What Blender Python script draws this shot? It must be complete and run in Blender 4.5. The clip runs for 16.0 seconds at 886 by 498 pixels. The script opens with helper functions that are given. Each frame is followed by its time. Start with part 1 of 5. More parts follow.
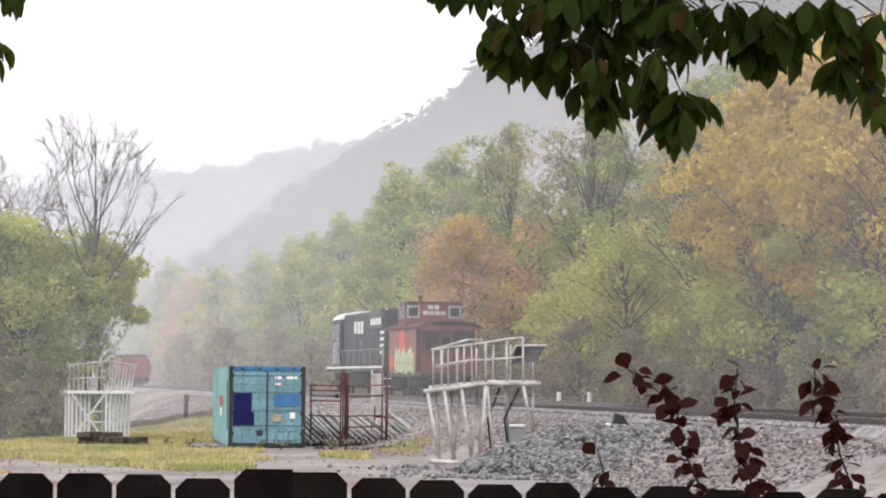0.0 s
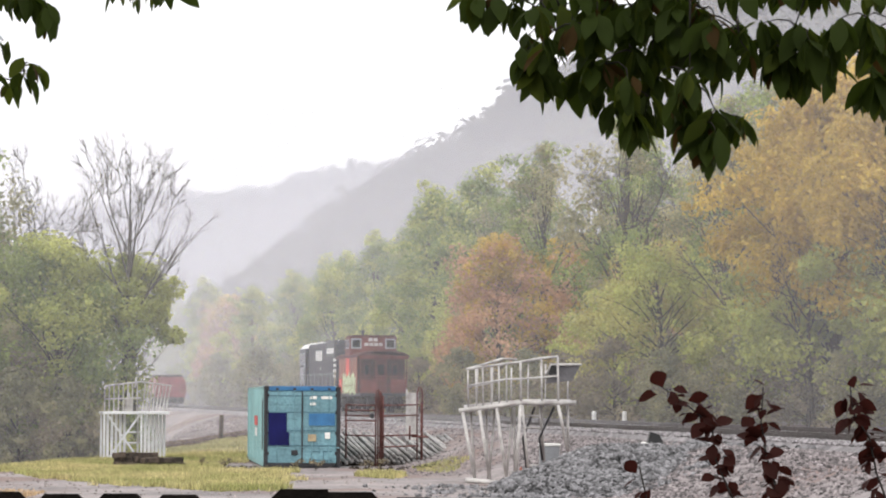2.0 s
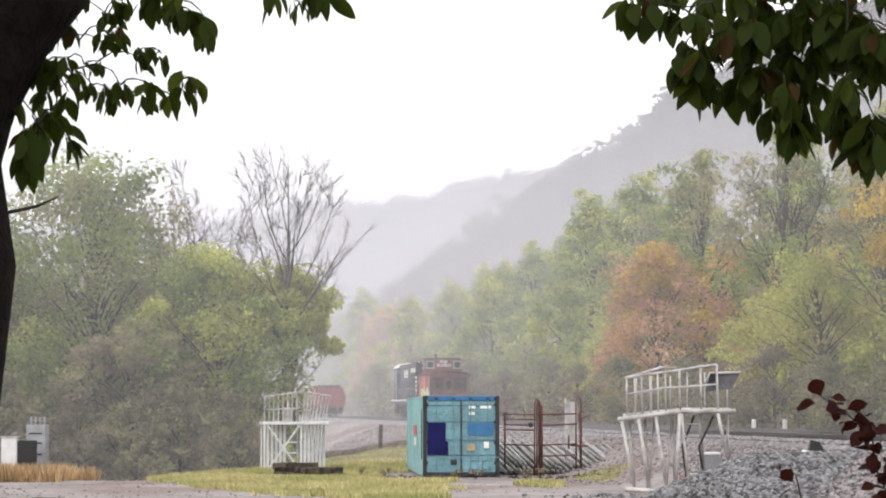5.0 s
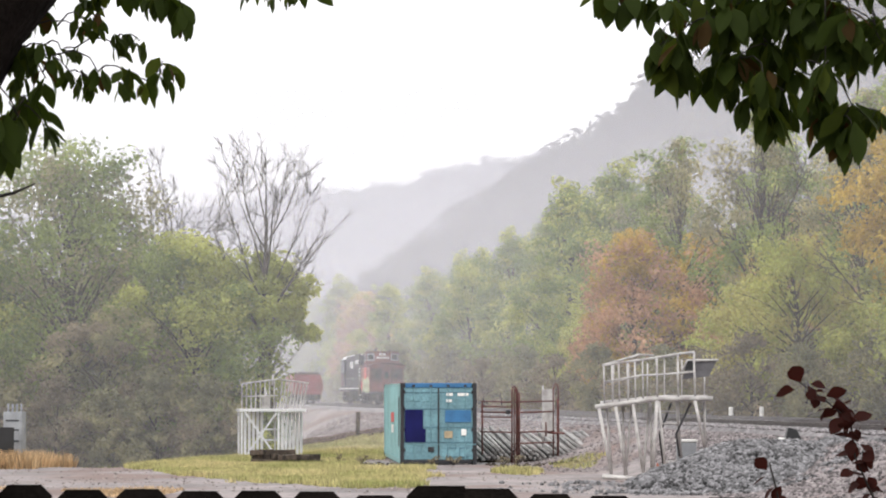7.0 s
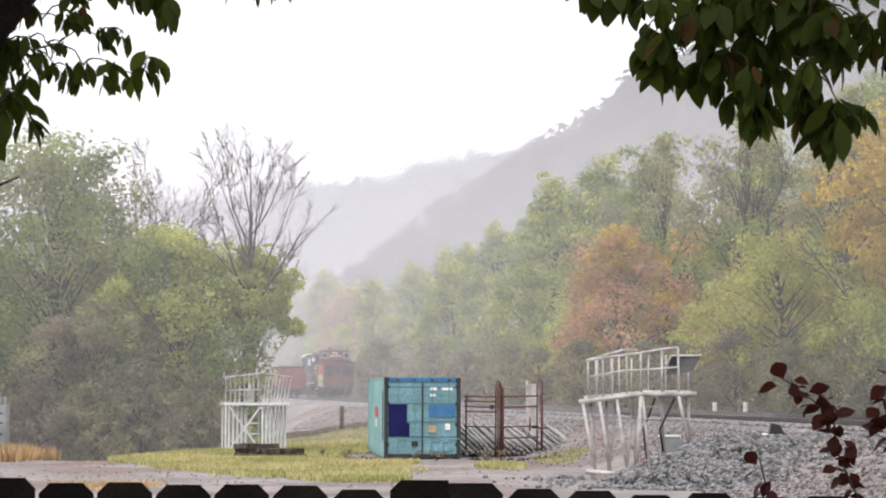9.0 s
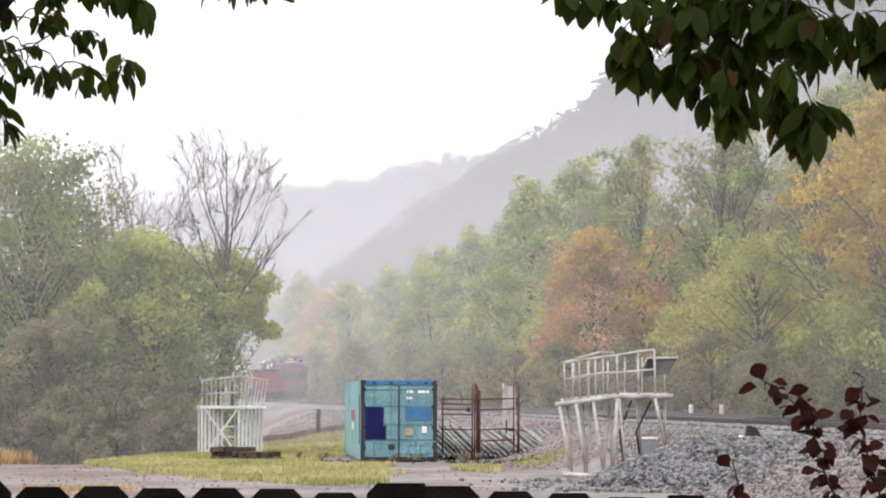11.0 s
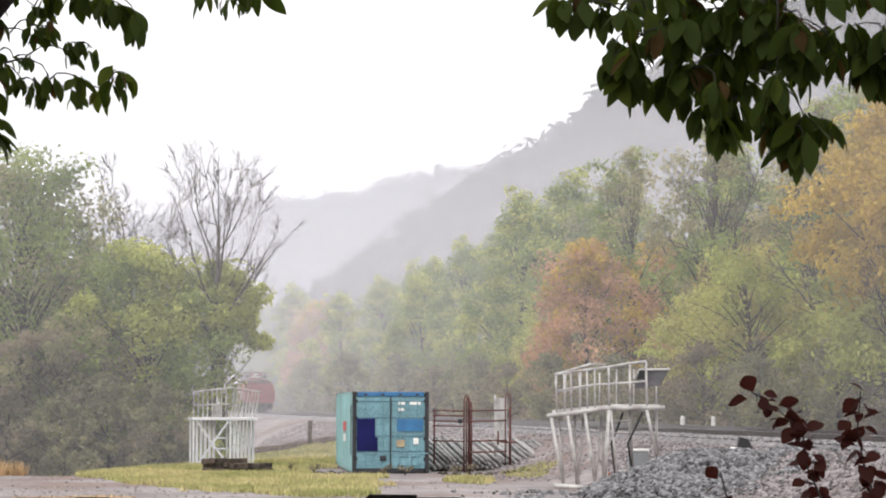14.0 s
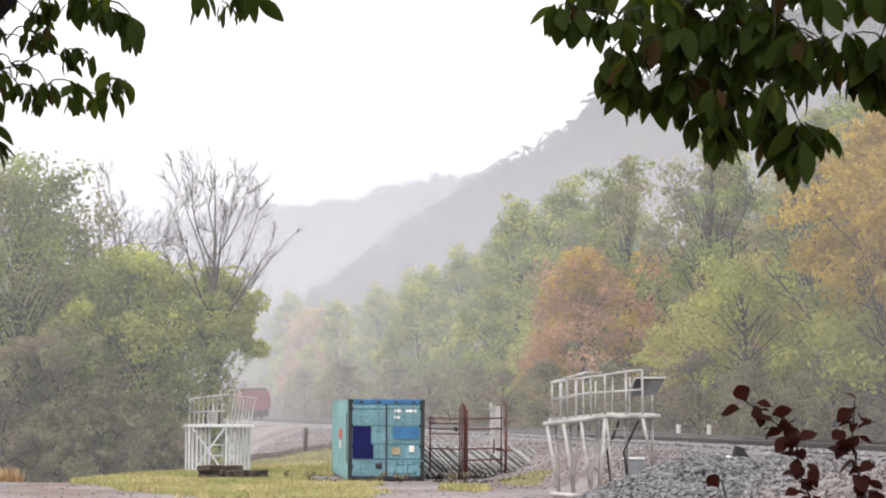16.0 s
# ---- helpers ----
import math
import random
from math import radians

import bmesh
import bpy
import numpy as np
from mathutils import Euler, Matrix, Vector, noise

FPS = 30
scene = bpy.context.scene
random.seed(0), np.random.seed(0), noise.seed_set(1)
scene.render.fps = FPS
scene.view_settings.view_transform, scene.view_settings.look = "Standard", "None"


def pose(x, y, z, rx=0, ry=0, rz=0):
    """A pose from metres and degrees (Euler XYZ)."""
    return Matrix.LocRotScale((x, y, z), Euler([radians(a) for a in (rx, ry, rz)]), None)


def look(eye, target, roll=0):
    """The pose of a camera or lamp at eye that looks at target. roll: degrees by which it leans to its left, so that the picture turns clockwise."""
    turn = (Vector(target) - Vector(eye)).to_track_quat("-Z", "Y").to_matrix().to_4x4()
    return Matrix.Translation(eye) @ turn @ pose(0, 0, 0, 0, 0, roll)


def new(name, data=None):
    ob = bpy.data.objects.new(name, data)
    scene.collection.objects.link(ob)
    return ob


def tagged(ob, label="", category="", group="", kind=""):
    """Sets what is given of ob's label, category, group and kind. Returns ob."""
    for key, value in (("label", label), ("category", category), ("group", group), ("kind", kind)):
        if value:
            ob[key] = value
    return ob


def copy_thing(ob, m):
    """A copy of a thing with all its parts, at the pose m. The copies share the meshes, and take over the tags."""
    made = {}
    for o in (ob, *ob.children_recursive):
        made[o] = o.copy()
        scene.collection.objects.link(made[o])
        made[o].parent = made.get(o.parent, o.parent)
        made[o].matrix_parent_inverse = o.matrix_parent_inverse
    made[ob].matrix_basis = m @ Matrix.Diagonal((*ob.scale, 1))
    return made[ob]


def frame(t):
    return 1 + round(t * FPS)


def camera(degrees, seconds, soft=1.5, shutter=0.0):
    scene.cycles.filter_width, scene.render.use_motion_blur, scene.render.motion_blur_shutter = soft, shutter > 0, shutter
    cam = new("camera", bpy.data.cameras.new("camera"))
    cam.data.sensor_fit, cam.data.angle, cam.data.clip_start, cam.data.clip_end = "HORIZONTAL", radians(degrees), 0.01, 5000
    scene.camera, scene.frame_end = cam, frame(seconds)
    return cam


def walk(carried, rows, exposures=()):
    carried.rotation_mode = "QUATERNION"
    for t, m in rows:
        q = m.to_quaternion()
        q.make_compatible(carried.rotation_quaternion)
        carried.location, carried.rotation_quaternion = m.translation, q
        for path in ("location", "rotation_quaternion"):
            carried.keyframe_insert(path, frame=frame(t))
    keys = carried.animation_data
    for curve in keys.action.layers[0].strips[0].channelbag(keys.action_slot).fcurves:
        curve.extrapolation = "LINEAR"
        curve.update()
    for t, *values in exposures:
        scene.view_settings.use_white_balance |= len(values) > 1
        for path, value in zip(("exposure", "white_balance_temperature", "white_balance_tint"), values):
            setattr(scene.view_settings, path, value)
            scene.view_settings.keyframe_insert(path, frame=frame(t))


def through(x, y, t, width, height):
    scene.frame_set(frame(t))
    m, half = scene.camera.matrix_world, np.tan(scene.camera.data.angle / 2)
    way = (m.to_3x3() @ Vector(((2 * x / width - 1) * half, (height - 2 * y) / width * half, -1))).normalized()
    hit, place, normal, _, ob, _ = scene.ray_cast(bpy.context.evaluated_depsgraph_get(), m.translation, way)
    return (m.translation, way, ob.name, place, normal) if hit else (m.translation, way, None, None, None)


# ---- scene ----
# World: metres, x right, y away from the camera, z up from the yard where the container stands.
EYE = 2.15
cam = camera(18.03, 16.0, soft=2.0)
# seconds, yaw, pitch, roll of a camera that turns on one spot
ROWS = [
    (0.0, -3.528, 2.727, -0.428), (0.5, -3.219, 2.909, -0.208), (1.0, -3.159, 2.865, -0.050), (1.5, -2.896, 3.039, -0.098),
    (2.0, -2.812, 3.119, -0.225), (2.5, -1.942, 3.121, 0.013), (3.0, -0.622, 3.311, 0.153), (3.5, 0.132, 3.398, 0.000),
    (3.7, 0.326, 3.379, -0.010), (5.8, 0.445, 3.223, 0.050), (6.0, 0.341, 3.182, 0.000), (6.5, 0.067, 3.068, -0.015),
    (7.0, -0.025, 3.042, 0.000), (7.5, -0.089, 2.992, -0.104), (8.0, -0.124, 2.958, -0.121), (8.5, -0.171, 2.971, -0.012),
    (9.0, -0.353, 2.930, -0.203), (9.5, -0.697, 2.844, -0.198), (9.7, -0.809, 2.840, -0.125), (12.0, -0.844, 3.089, -0.052),
    (12.5, -0.925, 3.089, -0.082), (13.0, -0.992, 3.105, -0.102), (13.5, -1.013, 3.154, -0.103), (14.0, -1.005, 3.225, -0.099),
    (14.5, -0.902, 3.306, -0.214), (15.0, -0.871, 3.341, -0.201), (15.5, -0.932, 3.346, -0.263), (16.0, -1.089, 3.384, -0.303),
]
walk(cam, [(t, pose(0, 0, EYE, 90 + pitch, roll, yaw)) for t, yaw, pitch, roll in ROWS])

# ---- world and sun: rain-grey overcast ----
world = bpy.data.worlds.new("overcast")
scene.world = world
world.use_nodes = True
wn, wl = world.node_tree.nodes, world.node_tree.links
sky = wn.new("ShaderNodeTexSky")
sky.sky_type, sky.sun_disc, sky.sun_elevation, sky.sun_rotation = "NISHITA", False, radians(50), radians(200)
cloud = wn.new("ShaderNodeBackground")
cloud.inputs[0].default_value = (1.0, 0.985, 0.955, 1)
cloud.inputs[1].default_value = 1.5
wl.new(sky.outputs[0], wn["Background"].inputs[0])
wn["Background"].inputs[1].default_value = 0.02
both = wn.new("ShaderNodeAddShader")
wl.new(cloud.outputs[0], both.inputs[0])
wl.new(wn["Background"].outputs[0], both.inputs[1])
wl.new(both.outputs[0], wn["World Output"].inputs[0])
sun = new("sun", bpy.data.lights.new("sun", "SUN"))
sun.data.energy, sun.data.angle, sun.data.color = 1.3, radians(40), (1.0, 0.97, 0.93)
sun.matrix_basis = look((0, 0, 60), (18, 45, 0))
scene.view_settings.exposure = 0.0


# ---- materials ----
def mat(name, color, rough=0.7, scale=4.0, spread=0.25, bump=0.2, metal=0.0, second=None, fine=40.0, island=False, objects=0.0, spec=0.5, wide=0.5):
    """A Principled material whose colour wanders at two scales."""
    m = bpy.data.materials.new(name)
    m.use_nodes = True
    n, l = m.node_tree.nodes, m.node_tree.links
    b = n["Principled BSDF"]
    co = n.new("ShaderNodeTexCoord")
    big, small = n.new("ShaderNodeTexNoise"), n.new("ShaderNodeTexNoise")
    for t, s in ((big, scale), (small, fine)):
        t.inputs["Scale"].default_value, t.inputs["Detail"].default_value = s, 5
        l.new(co.outputs["Object"], t.inputs["Vector"])
    ramp = n.new("ShaderNodeValToRGB")
    lo = [c * (1 - spread) for c in color]
    hi = list(second) if second else [min(1, c * (1 + spread)) for c in color]
    ramp.color_ramp.elements[0].position, ramp.color_ramp.elements[1].position = 0.35, 0.65
    ramp.color_ramp.elements[0].color, ramp.color_ramp.elements[1].color = (*lo, 1), (*hi, 1)
    l.new(big.outputs["Fac"], ramp.inputs["Fac"])
    mix = n.new("ShaderNodeMixRGB")
    mix.blend_type, mix.inputs[0].default_value = "OVERLAY", 0.5
    l.new(ramp.outputs[0], mix.inputs[1])
    l.new(small.outputs["Fac"], mix.inputs[2])
    out = mix.outputs[0]
    if island or objects:
        hsv = n.new("ShaderNodeHueSaturation")
        rng = n.new("ShaderNodeMapRange")
        rng.inputs["To Min"].default_value, rng.inputs["To Max"].default_value = (1 - wide, 1 + wide) if island else (1 - objects, 1 + objects)
        src = n.new("ShaderNodeNewGeometry").outputs["Random Per Island"] if island else n.new("ShaderNodeObjectInfo").outputs["Random"]
        l.new(src, rng.inputs["Value"])
        l.new(rng.outputs[0], hsv.inputs["Value"])
        l.new(out, hsv.inputs["Color"])
        out = hsv.outputs[0]
    l.new(out, b.inputs["Base Color"])
    b.inputs["Roughness"].default_value, b.inputs["Metallic"].default_value, b.inputs["Specular IOR Level"].default_value = rough, metal, spec
    if bump:
        bp = n.new("ShaderNodeBump")
        bp.inputs["Strength"].default_value, bp.inputs["Distance"].default_value = bump, 0.02
        l.new(small.outputs["Fac"], bp.inputs["Height"])
        l.new(bp.outputs[0], b.inputs["Normal"])
    return m


def leaf_mat(name, color, second, through=0.35, rough=0.5, wide=0.5):
    """Leaf surface: part diffuse, part light let through, each leaf a little different."""
    m = mat(name, color, rough, 0.35, 0.2, 0.0, second=second, fine=1.6, island=True, spec=0.2, wide=wide)
    n, l = m.node_tree.nodes, m.node_tree.links
    b = n["Principled BSDF"]
    col = b.inputs["Base Color"].links[0].from_socket
    tr = n.new("ShaderNodeBsdfTranslucent")
    l.new(col, tr.inputs["Color"])
    mx = n.new("ShaderNodeMixShader")
    mx.inputs[0].default_value = through
    l.new(b.outputs[0], mx.inputs[1])
    l.new(tr.outputs[0], mx.inputs[2])
    l.new(mx.outputs[0], n["Material Output"].inputs["Surface"])
    return m


def haze_mat(name, amount, top, tint=(0.925, 0.92, 0.985, 1)):
    """A sheet standing in for haze: mostly clear, the rest white scattering both ways."""
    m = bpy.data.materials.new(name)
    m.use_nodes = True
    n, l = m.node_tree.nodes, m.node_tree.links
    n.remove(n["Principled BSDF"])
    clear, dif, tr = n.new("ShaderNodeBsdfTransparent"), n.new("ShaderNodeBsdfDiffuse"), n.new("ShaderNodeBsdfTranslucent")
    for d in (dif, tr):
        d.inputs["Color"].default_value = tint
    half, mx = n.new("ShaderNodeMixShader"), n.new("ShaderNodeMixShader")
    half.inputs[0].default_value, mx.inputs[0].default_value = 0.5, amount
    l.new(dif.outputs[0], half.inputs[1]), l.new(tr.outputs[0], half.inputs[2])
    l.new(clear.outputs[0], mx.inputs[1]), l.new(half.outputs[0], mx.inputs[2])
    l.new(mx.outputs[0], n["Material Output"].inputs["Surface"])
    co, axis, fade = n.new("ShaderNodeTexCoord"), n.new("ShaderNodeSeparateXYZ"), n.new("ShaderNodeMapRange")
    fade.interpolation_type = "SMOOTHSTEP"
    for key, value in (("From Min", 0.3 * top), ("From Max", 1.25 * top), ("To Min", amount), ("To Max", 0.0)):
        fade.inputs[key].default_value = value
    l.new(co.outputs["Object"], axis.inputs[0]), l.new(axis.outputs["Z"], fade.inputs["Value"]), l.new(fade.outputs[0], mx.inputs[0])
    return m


M = {
    "teal": mat("teal paint", (0.145, 0.285, 0.335), 0.45, 0.9, 0.18, 0.1, fine=12),
    "teal_side": mat("pale teal paint", (0.235, 0.42, 0.435), 0.5, 0.6, 0.15, 0.1, fine=9),
    "navy": mat("navy paint patch", (0.010, 0.011, 0.075), 0.7, 2, 0.2, 0.05, spec=0.12),
    "teal_rib": mat("shadowed teal door rib", (0.075, 0.165, 0.215), 0.5, 2, 0.2, 0.05),
    "blue": mat("blue placard", (0.03, 0.14, 0.31), 0.5, 2, 0.2, 0.05),
    "white": mat("white paint", (0.78, 0.77, 0.75), 0.5, 3, 0.12, 0.1),
    "ochre": mat("ochre placard", (0.35, 0.28, 0.18), 0.6, 3, 0.2, 0.05),
    "red_mark": mat("red mark", (0.6, 0.10, 0.10), 0.5, 3, 0.2, 0.0),
    "dark_steel": mat("dark steel", (0.03, 0.03, 0.035), 0.5, 3, 0.3, 0.1, 0.3),
    "rail_rust": mat("rusty gate pipe", (0.11, 0.035, 0.03), 0.6, 6, 0.35, 0.2, 0.2, fine=60),
    "galv": mat("weathered white pipe", (0.40, 0.37, 0.365), 0.5, 3, 0.25, 0.15, 0.1, second=(0.56, 0.54, 0.53)),
    "aluminium": mat("white aluminium", (0.68, 0.68, 0.70), 0.4, 3, 0.1, 0.05, 0.15),
    "pipe": mat("stacked steel pipe", (0.17, 0.16, 0.16), 0.45, 0.7, 0.5, 0.1, 0.3, second=(0.40, 0.38, 0.375), objects=0.35),
    "fence": mat("near-black fence board", (0.010, 0.008, 0.007), 0.85, 6, 0.4, 0.4, fine=70, objects=0.3, spec=0.08),
    "stone": mat("crushed limestone", (0.135, 0.132, 0.14), 0.85, 5, 0.3, 0.3, fine=30, island=True, wide=0.85),
    "gravel_bed": mat("ballast", (0.19, 0.178, 0.188), 0.95, 1.5, 0.3, 1.0, fine=9, second=(0.29, 0.27, 0.28)),
    "rail": mat("rail steel", (0.085, 0.07, 0.066), 0.4, 3, 0.3, 0.1, 0.6),
    "sleeper": mat("tie wood", (0.20, 0.18, 0.17), 0.9, 5, 0.3, 0.3, objects=0.25),
    "loco": mat("black engine paint", (0.013, 0.015, 0.024), 0.5, 2, 0.3, 0.05, spec=0.2),
    "loco_glass": mat("cab window glass", (0.02, 0.025, 0.03), 0.08, 2, 0.1, 0.0),
    "caboose": mat("faded red caboose paint", (0.135, 0.036, 0.036), 0.65, 1.3, 0.3, 0.15, second=(0.19, 0.065, 0.058), spec=0.3),
    "caboose_roof": mat("weathered red-brown roof", (0.085, 0.036, 0.034), 0.8, 1.3, 0.35, 0.15, spec=0.2),
    "caboose_side": mat("orange-brown caboose side", (0.25, 0.085, 0.055), 0.6, 1.3, 0.25, 0.15),
    # end wall's recess shade put into its red; also colours the hopper cover
    "caboose_end": mat("dark red for end shade and car cover", (0.040, 0.014, 0.014), 0.7, 2, 0.35, 0.1),
    "orange": mat("fluorescent red stripe", (0.72, 0.055, 0.035), 0.5, 4, 0.15, 0.0),
    "graffiti": mat("pale green spray paint", (0.52, 0.60, 0.36), 0.6, 3, 0.25, 0.0),
    "red_car": mat("red hopper paint", (0.21, 0.034, 0.040), 0.5, 1, 0.25, 0.1),
    "bark": mat("grey bark", (0.064, 0.054, 0.047), 0.9, 2, 0.35, 0.5, fine=14),
    "bark_dark": mat("near-black bark", (0.011, 0.008, 0.007), 0.95, 9, 0.4, 1.0, fine=50, spec=0.1),
    "twig": mat("twig bark", (0.02, 0.016, 0.013), 0.9, 20, 0.3, 0.2),
    "soil": mat("dark soil heap", (0.05, 0.038, 0.03), 0.95, 3, 0.4, 0.5, fine=20),
    "old_wood": mat("old dark timber", (0.045, 0.033, 0.026), 0.9, 5, 0.4, 0.4, second=(0.10, 0.075, 0.058), objects=0.45),
    "under_black": mat("greasy black running gear", (0.020, 0.018, 0.019), 0.9, 3, 0.4, 0.1, spec=0.1),
    "earth": mat("brown bank earth", (0.095, 0.062, 0.052), 0.95, 3, 0.4, 0.4, island=True, wide=0.5),
    "tarp": mat("grey weathered awning sheet", (0.12, 0.115, 0.125), 0.7, 3, 0.25, 0.1),
    "plastic": mat("black plastic", (0.012, 0.012, 0.014), 0.5, 3, 0.2, 0.0),
    "cabinet": mat("grey enamel box", (0.27, 0.28, 0.30), 0.5, 2, 0.2, 0.05),
    "fruit": mat("orange cone plastic", (0.36, 0.09, 0.05), 0.5, 3, 0.2, 0.0),
    "wall": mat("added wall paint", (0.45, 0.44, 0.42), 0.8, 2, 0.15, 0.1),
    "shade_roof": mat("added shade roof boards", (0.10, 0.08, 0.07), 0.85, 3, 0.3, 0.2),
}
LEAF = {
    "green": leaf_mat("green autumn leaves", (0.200, 0.270, 0.090), (0.345, 0.405, 0.130), 0.55, 0.5, 0.24),
    "lime": leaf_mat("yellow-green leaves", (0.353, 0.405, 0.123), (0.574, 0.582, 0.175), 0.55, 0.5, 0.24),
    "yellow": leaf_mat("yellow leaves", (0.483, 0.431, 0.153), (0.620, 0.595, 0.198), 0.55, 0.5, 0.24),
    "ochre": leaf_mat("ochre orange leaves", (0.51, 0.365, 0.075), (0.66, 0.480, 0.105), 0.55, 0.5, 0.24),
    "rust": leaf_mat("rust red leaves", (0.51, 0.305, 0.185), (0.65, 0.415, 0.250), 0.55, 0.5, 0.24),
    "olive": leaf_mat("olive leaves", (0.275, 0.274, 0.159), (0.444, 0.405, 0.211), 0.55, 0.5, 0.24),
    "brown": leaf_mat("brown brush", (0.250, 0.215, 0.150), (0.370, 0.315, 0.215), 0.55, 0.5, 0.24),
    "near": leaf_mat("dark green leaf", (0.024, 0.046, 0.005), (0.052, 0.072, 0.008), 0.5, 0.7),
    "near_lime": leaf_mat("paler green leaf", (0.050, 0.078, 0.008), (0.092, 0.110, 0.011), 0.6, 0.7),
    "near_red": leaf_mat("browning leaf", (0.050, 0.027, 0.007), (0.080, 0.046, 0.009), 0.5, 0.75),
    "plum": leaf_mat("dark plum red leaf", (0.028, 0.008, 0.006), (0.064, 0.014, 0.010), 0.45, 0.7),
    "grass": leaf_mat("grass blades", (0.40, 0.415, 0.16), (0.58, 0.50, 0.26)),
    "dry": leaf_mat("dry orange grass", (0.50, 0.34, 0.19), (0.60, 0.44, 0.27)),
    "hill": leaf_mat("wooded hillside canopy", (0.055, 0.068, 0.045), (0.10, 0.098, 0.062), 0.3, 0.8, 0.2),
}


# ---- mesh helpers ----
class Build:
    """Collects faces for one mesh."""

    def __init__(self):
        self.v, self.f = [], []

    def add(self, verts, faces):
        k = len(self.v)
        self.v.extend([tuple(p) for p in verts])
        self.f.extend([tuple(i + k for i in f) for f in faces])
        return self

    def box(self, x0, x1, y0, y1, z0, z1, m=None, c=0.0):
        """A box; c cuts its edges."""
        if c:
            bm = bmesh.new()
            bmesh.ops.create_cube(bm, size=1)
            for p in bm.verts:
                p.co = Vector(((x0 + x1) / 2 + p.co.x * (x1 - x0), (y0 + y1) / 2 + p.co.y * (y1 - y0), (z0 + z1) / 2 + p.co.z * (z1 - z0)))
            bmesh.ops.bevel(bm, geom=list(bm.edges), offset=c, segments=2, profile=0.6, affect="EDGES")
            bm.verts.index_update()
            vs, fs = [p.co.copy() for p in bm.verts], [[p.index for p in f.verts] for f in bm.faces]
            bm.free()
        else:
            vs = [Vector((x, y, z)) for z in (z0, z1) for y in (y0, y1) for x in (x0, x1)]
            fs = [(0, 2, 3, 1), (4, 5, 7, 6), (0, 1, 5, 4), (2, 6, 7, 3), (0, 4, 6, 2), (1, 3, 7, 5)]
        if m is not None:
            vs = [m @ p for p in vs]
        return self.add(vs, fs)

    def tube(self, pts, radii, n=8, cap=True):
        """A round bar along pts."""
        pts = [Vector(p) for p in pts]
        if not hasattr(radii, "__len__"):
            radii = [radii] * len(pts)
        rings, side = [], None
        for i, p in enumerate(pts):
            d = (pts[min(i + 1, len(pts) - 1)] - pts[max(i - 1, 0)]).normalized()
            if side is None:
                side = d.orthogonal().normalized()
            side = (side - d * side.dot(d)).normalized()
            up = d.cross(side)
            rings.append([p + (side * math.cos(a) + up * math.sin(a)) * radii[i] for a in [2 * math.pi * j / n for j in range(n)]])
        fs = []
        for i in range(len(pts) - 1):
            for j in range(n):
                a, b = i * n + j, i * n + (j + 1) % n
                fs.append((a, b, b + n, a + n))
        if cap:
            fs.append(tuple(range(n))[::-1])
            fs.append(tuple(range((len(pts) - 1) * n, len(pts) * n)))
        return self.add([p for r in rings for p in r], fs)

    def mesh(self, name, material, smooth=False):
        me = bpy.data.meshes.new(name)
        me.from_pydata(self.v, [], self.f)
        me.materials.append(material)
        if smooth:
            me.polygons.foreach_set("use_smooth", [True] * len(me.polygons))
        me.update()
        return me


def part(name, built, material, parent, label="", smooth=False):
    """Links a build (or a mesh) as one object under a thing or a part."""
    ob = new(name, built.mesh(name, material, smooth) if isinstance(built, Build) else built)
    ob.parent = parent
    if label:
        tagged(ob, label)
    return ob


def thing(name, m, label, category, group="", kind=""):
    ob = new(name)
    ob.empty_display_size = 0.2
    ob.matrix_basis = m
    return tagged(ob, label, category, group, kind)


def solid(name, built, material, label, category, kind="", group="", smooth=False):
    ob = new(name, built.mesh(name, material, smooth))
    return tagged(ob, label, category, group, kind)


# ---- the lie of the land ----
SLOPE = -0.1235


def track_x(y, off=0.0):
    """Middle line of the far track; off: a parallel line beside it."""
    return 8.5 + off + SLOPE * (y - 137)


def rail_z(y):
    return 1.42 + 0.0006 * (y - 137)


def smooth_step(a, b, v):
    t = min(1.0, max(0.0, (v - a) / (b - a)))
    return t * t * (3 - 2 * t)


def ground_z(x, y):
    u = x - track_x(y)
    bed = rail_z(min(y, 420)) - 0.30
    z = bed * smooth_step(-11.5, -6.8, u)
    edge = 96 - 10 * smooth_step(-7.9, -10.5, x)
    z += 0.3 * smooth_step(5, 16, u) - 1.2 * smooth_step(edge, edge + 15, y) * smooth_step(-6.6, -10.0, x) * smooth_step(-9, -14, u)
    rise = 0.55 * smooth_step(99, 121, y) * smooth_step(-7.0, -2.5, x) * smooth_step(-25, -16, u)
    z += rise * (1 - smooth_step(-11.5, -6.8, u))
    if y < 40:
        z += 0.45 * smooth_step(40, 8, y)
    return z + 0.025 * noise.noise((x * 0.35, y * 0.2, 0))


def ground():
    ys = [-400, -100, -30, -5, 5, 15, 30, 45] + [55 + 1.25 * i for i in range(90)] + [170 + 6 * i for i in range(45)] + [460, 600, 900, 1500, 2400, 4500]
    xs = [-3000, -1200, -500, -220, -120, -80] + [-60 + 1.0 * i for i in range(46)] + [-14 + 0.4 * i for i in range(26)] + [-3 + 1.0 * i for i in range(44)] + [50, 80, 140, 300, 900, 3000]
    b = Build()
    b.add([(x + track_x(y), y, ground_z(x + track_x(y), y)) for y in ys for x in xs],
          [(j * len(xs) + i, j * len(xs) + i + 1, (j + 1) * len(xs) + i + 1, (j + 1) * len(xs) + i) for j in range(len(ys) - 1) for i in range(len(xs) - 1)])
    ob = solid("ground", b, ground_mat(), "gravel and dirt yard with patches of grass", "ground", "structure", smooth=True)
    return ob


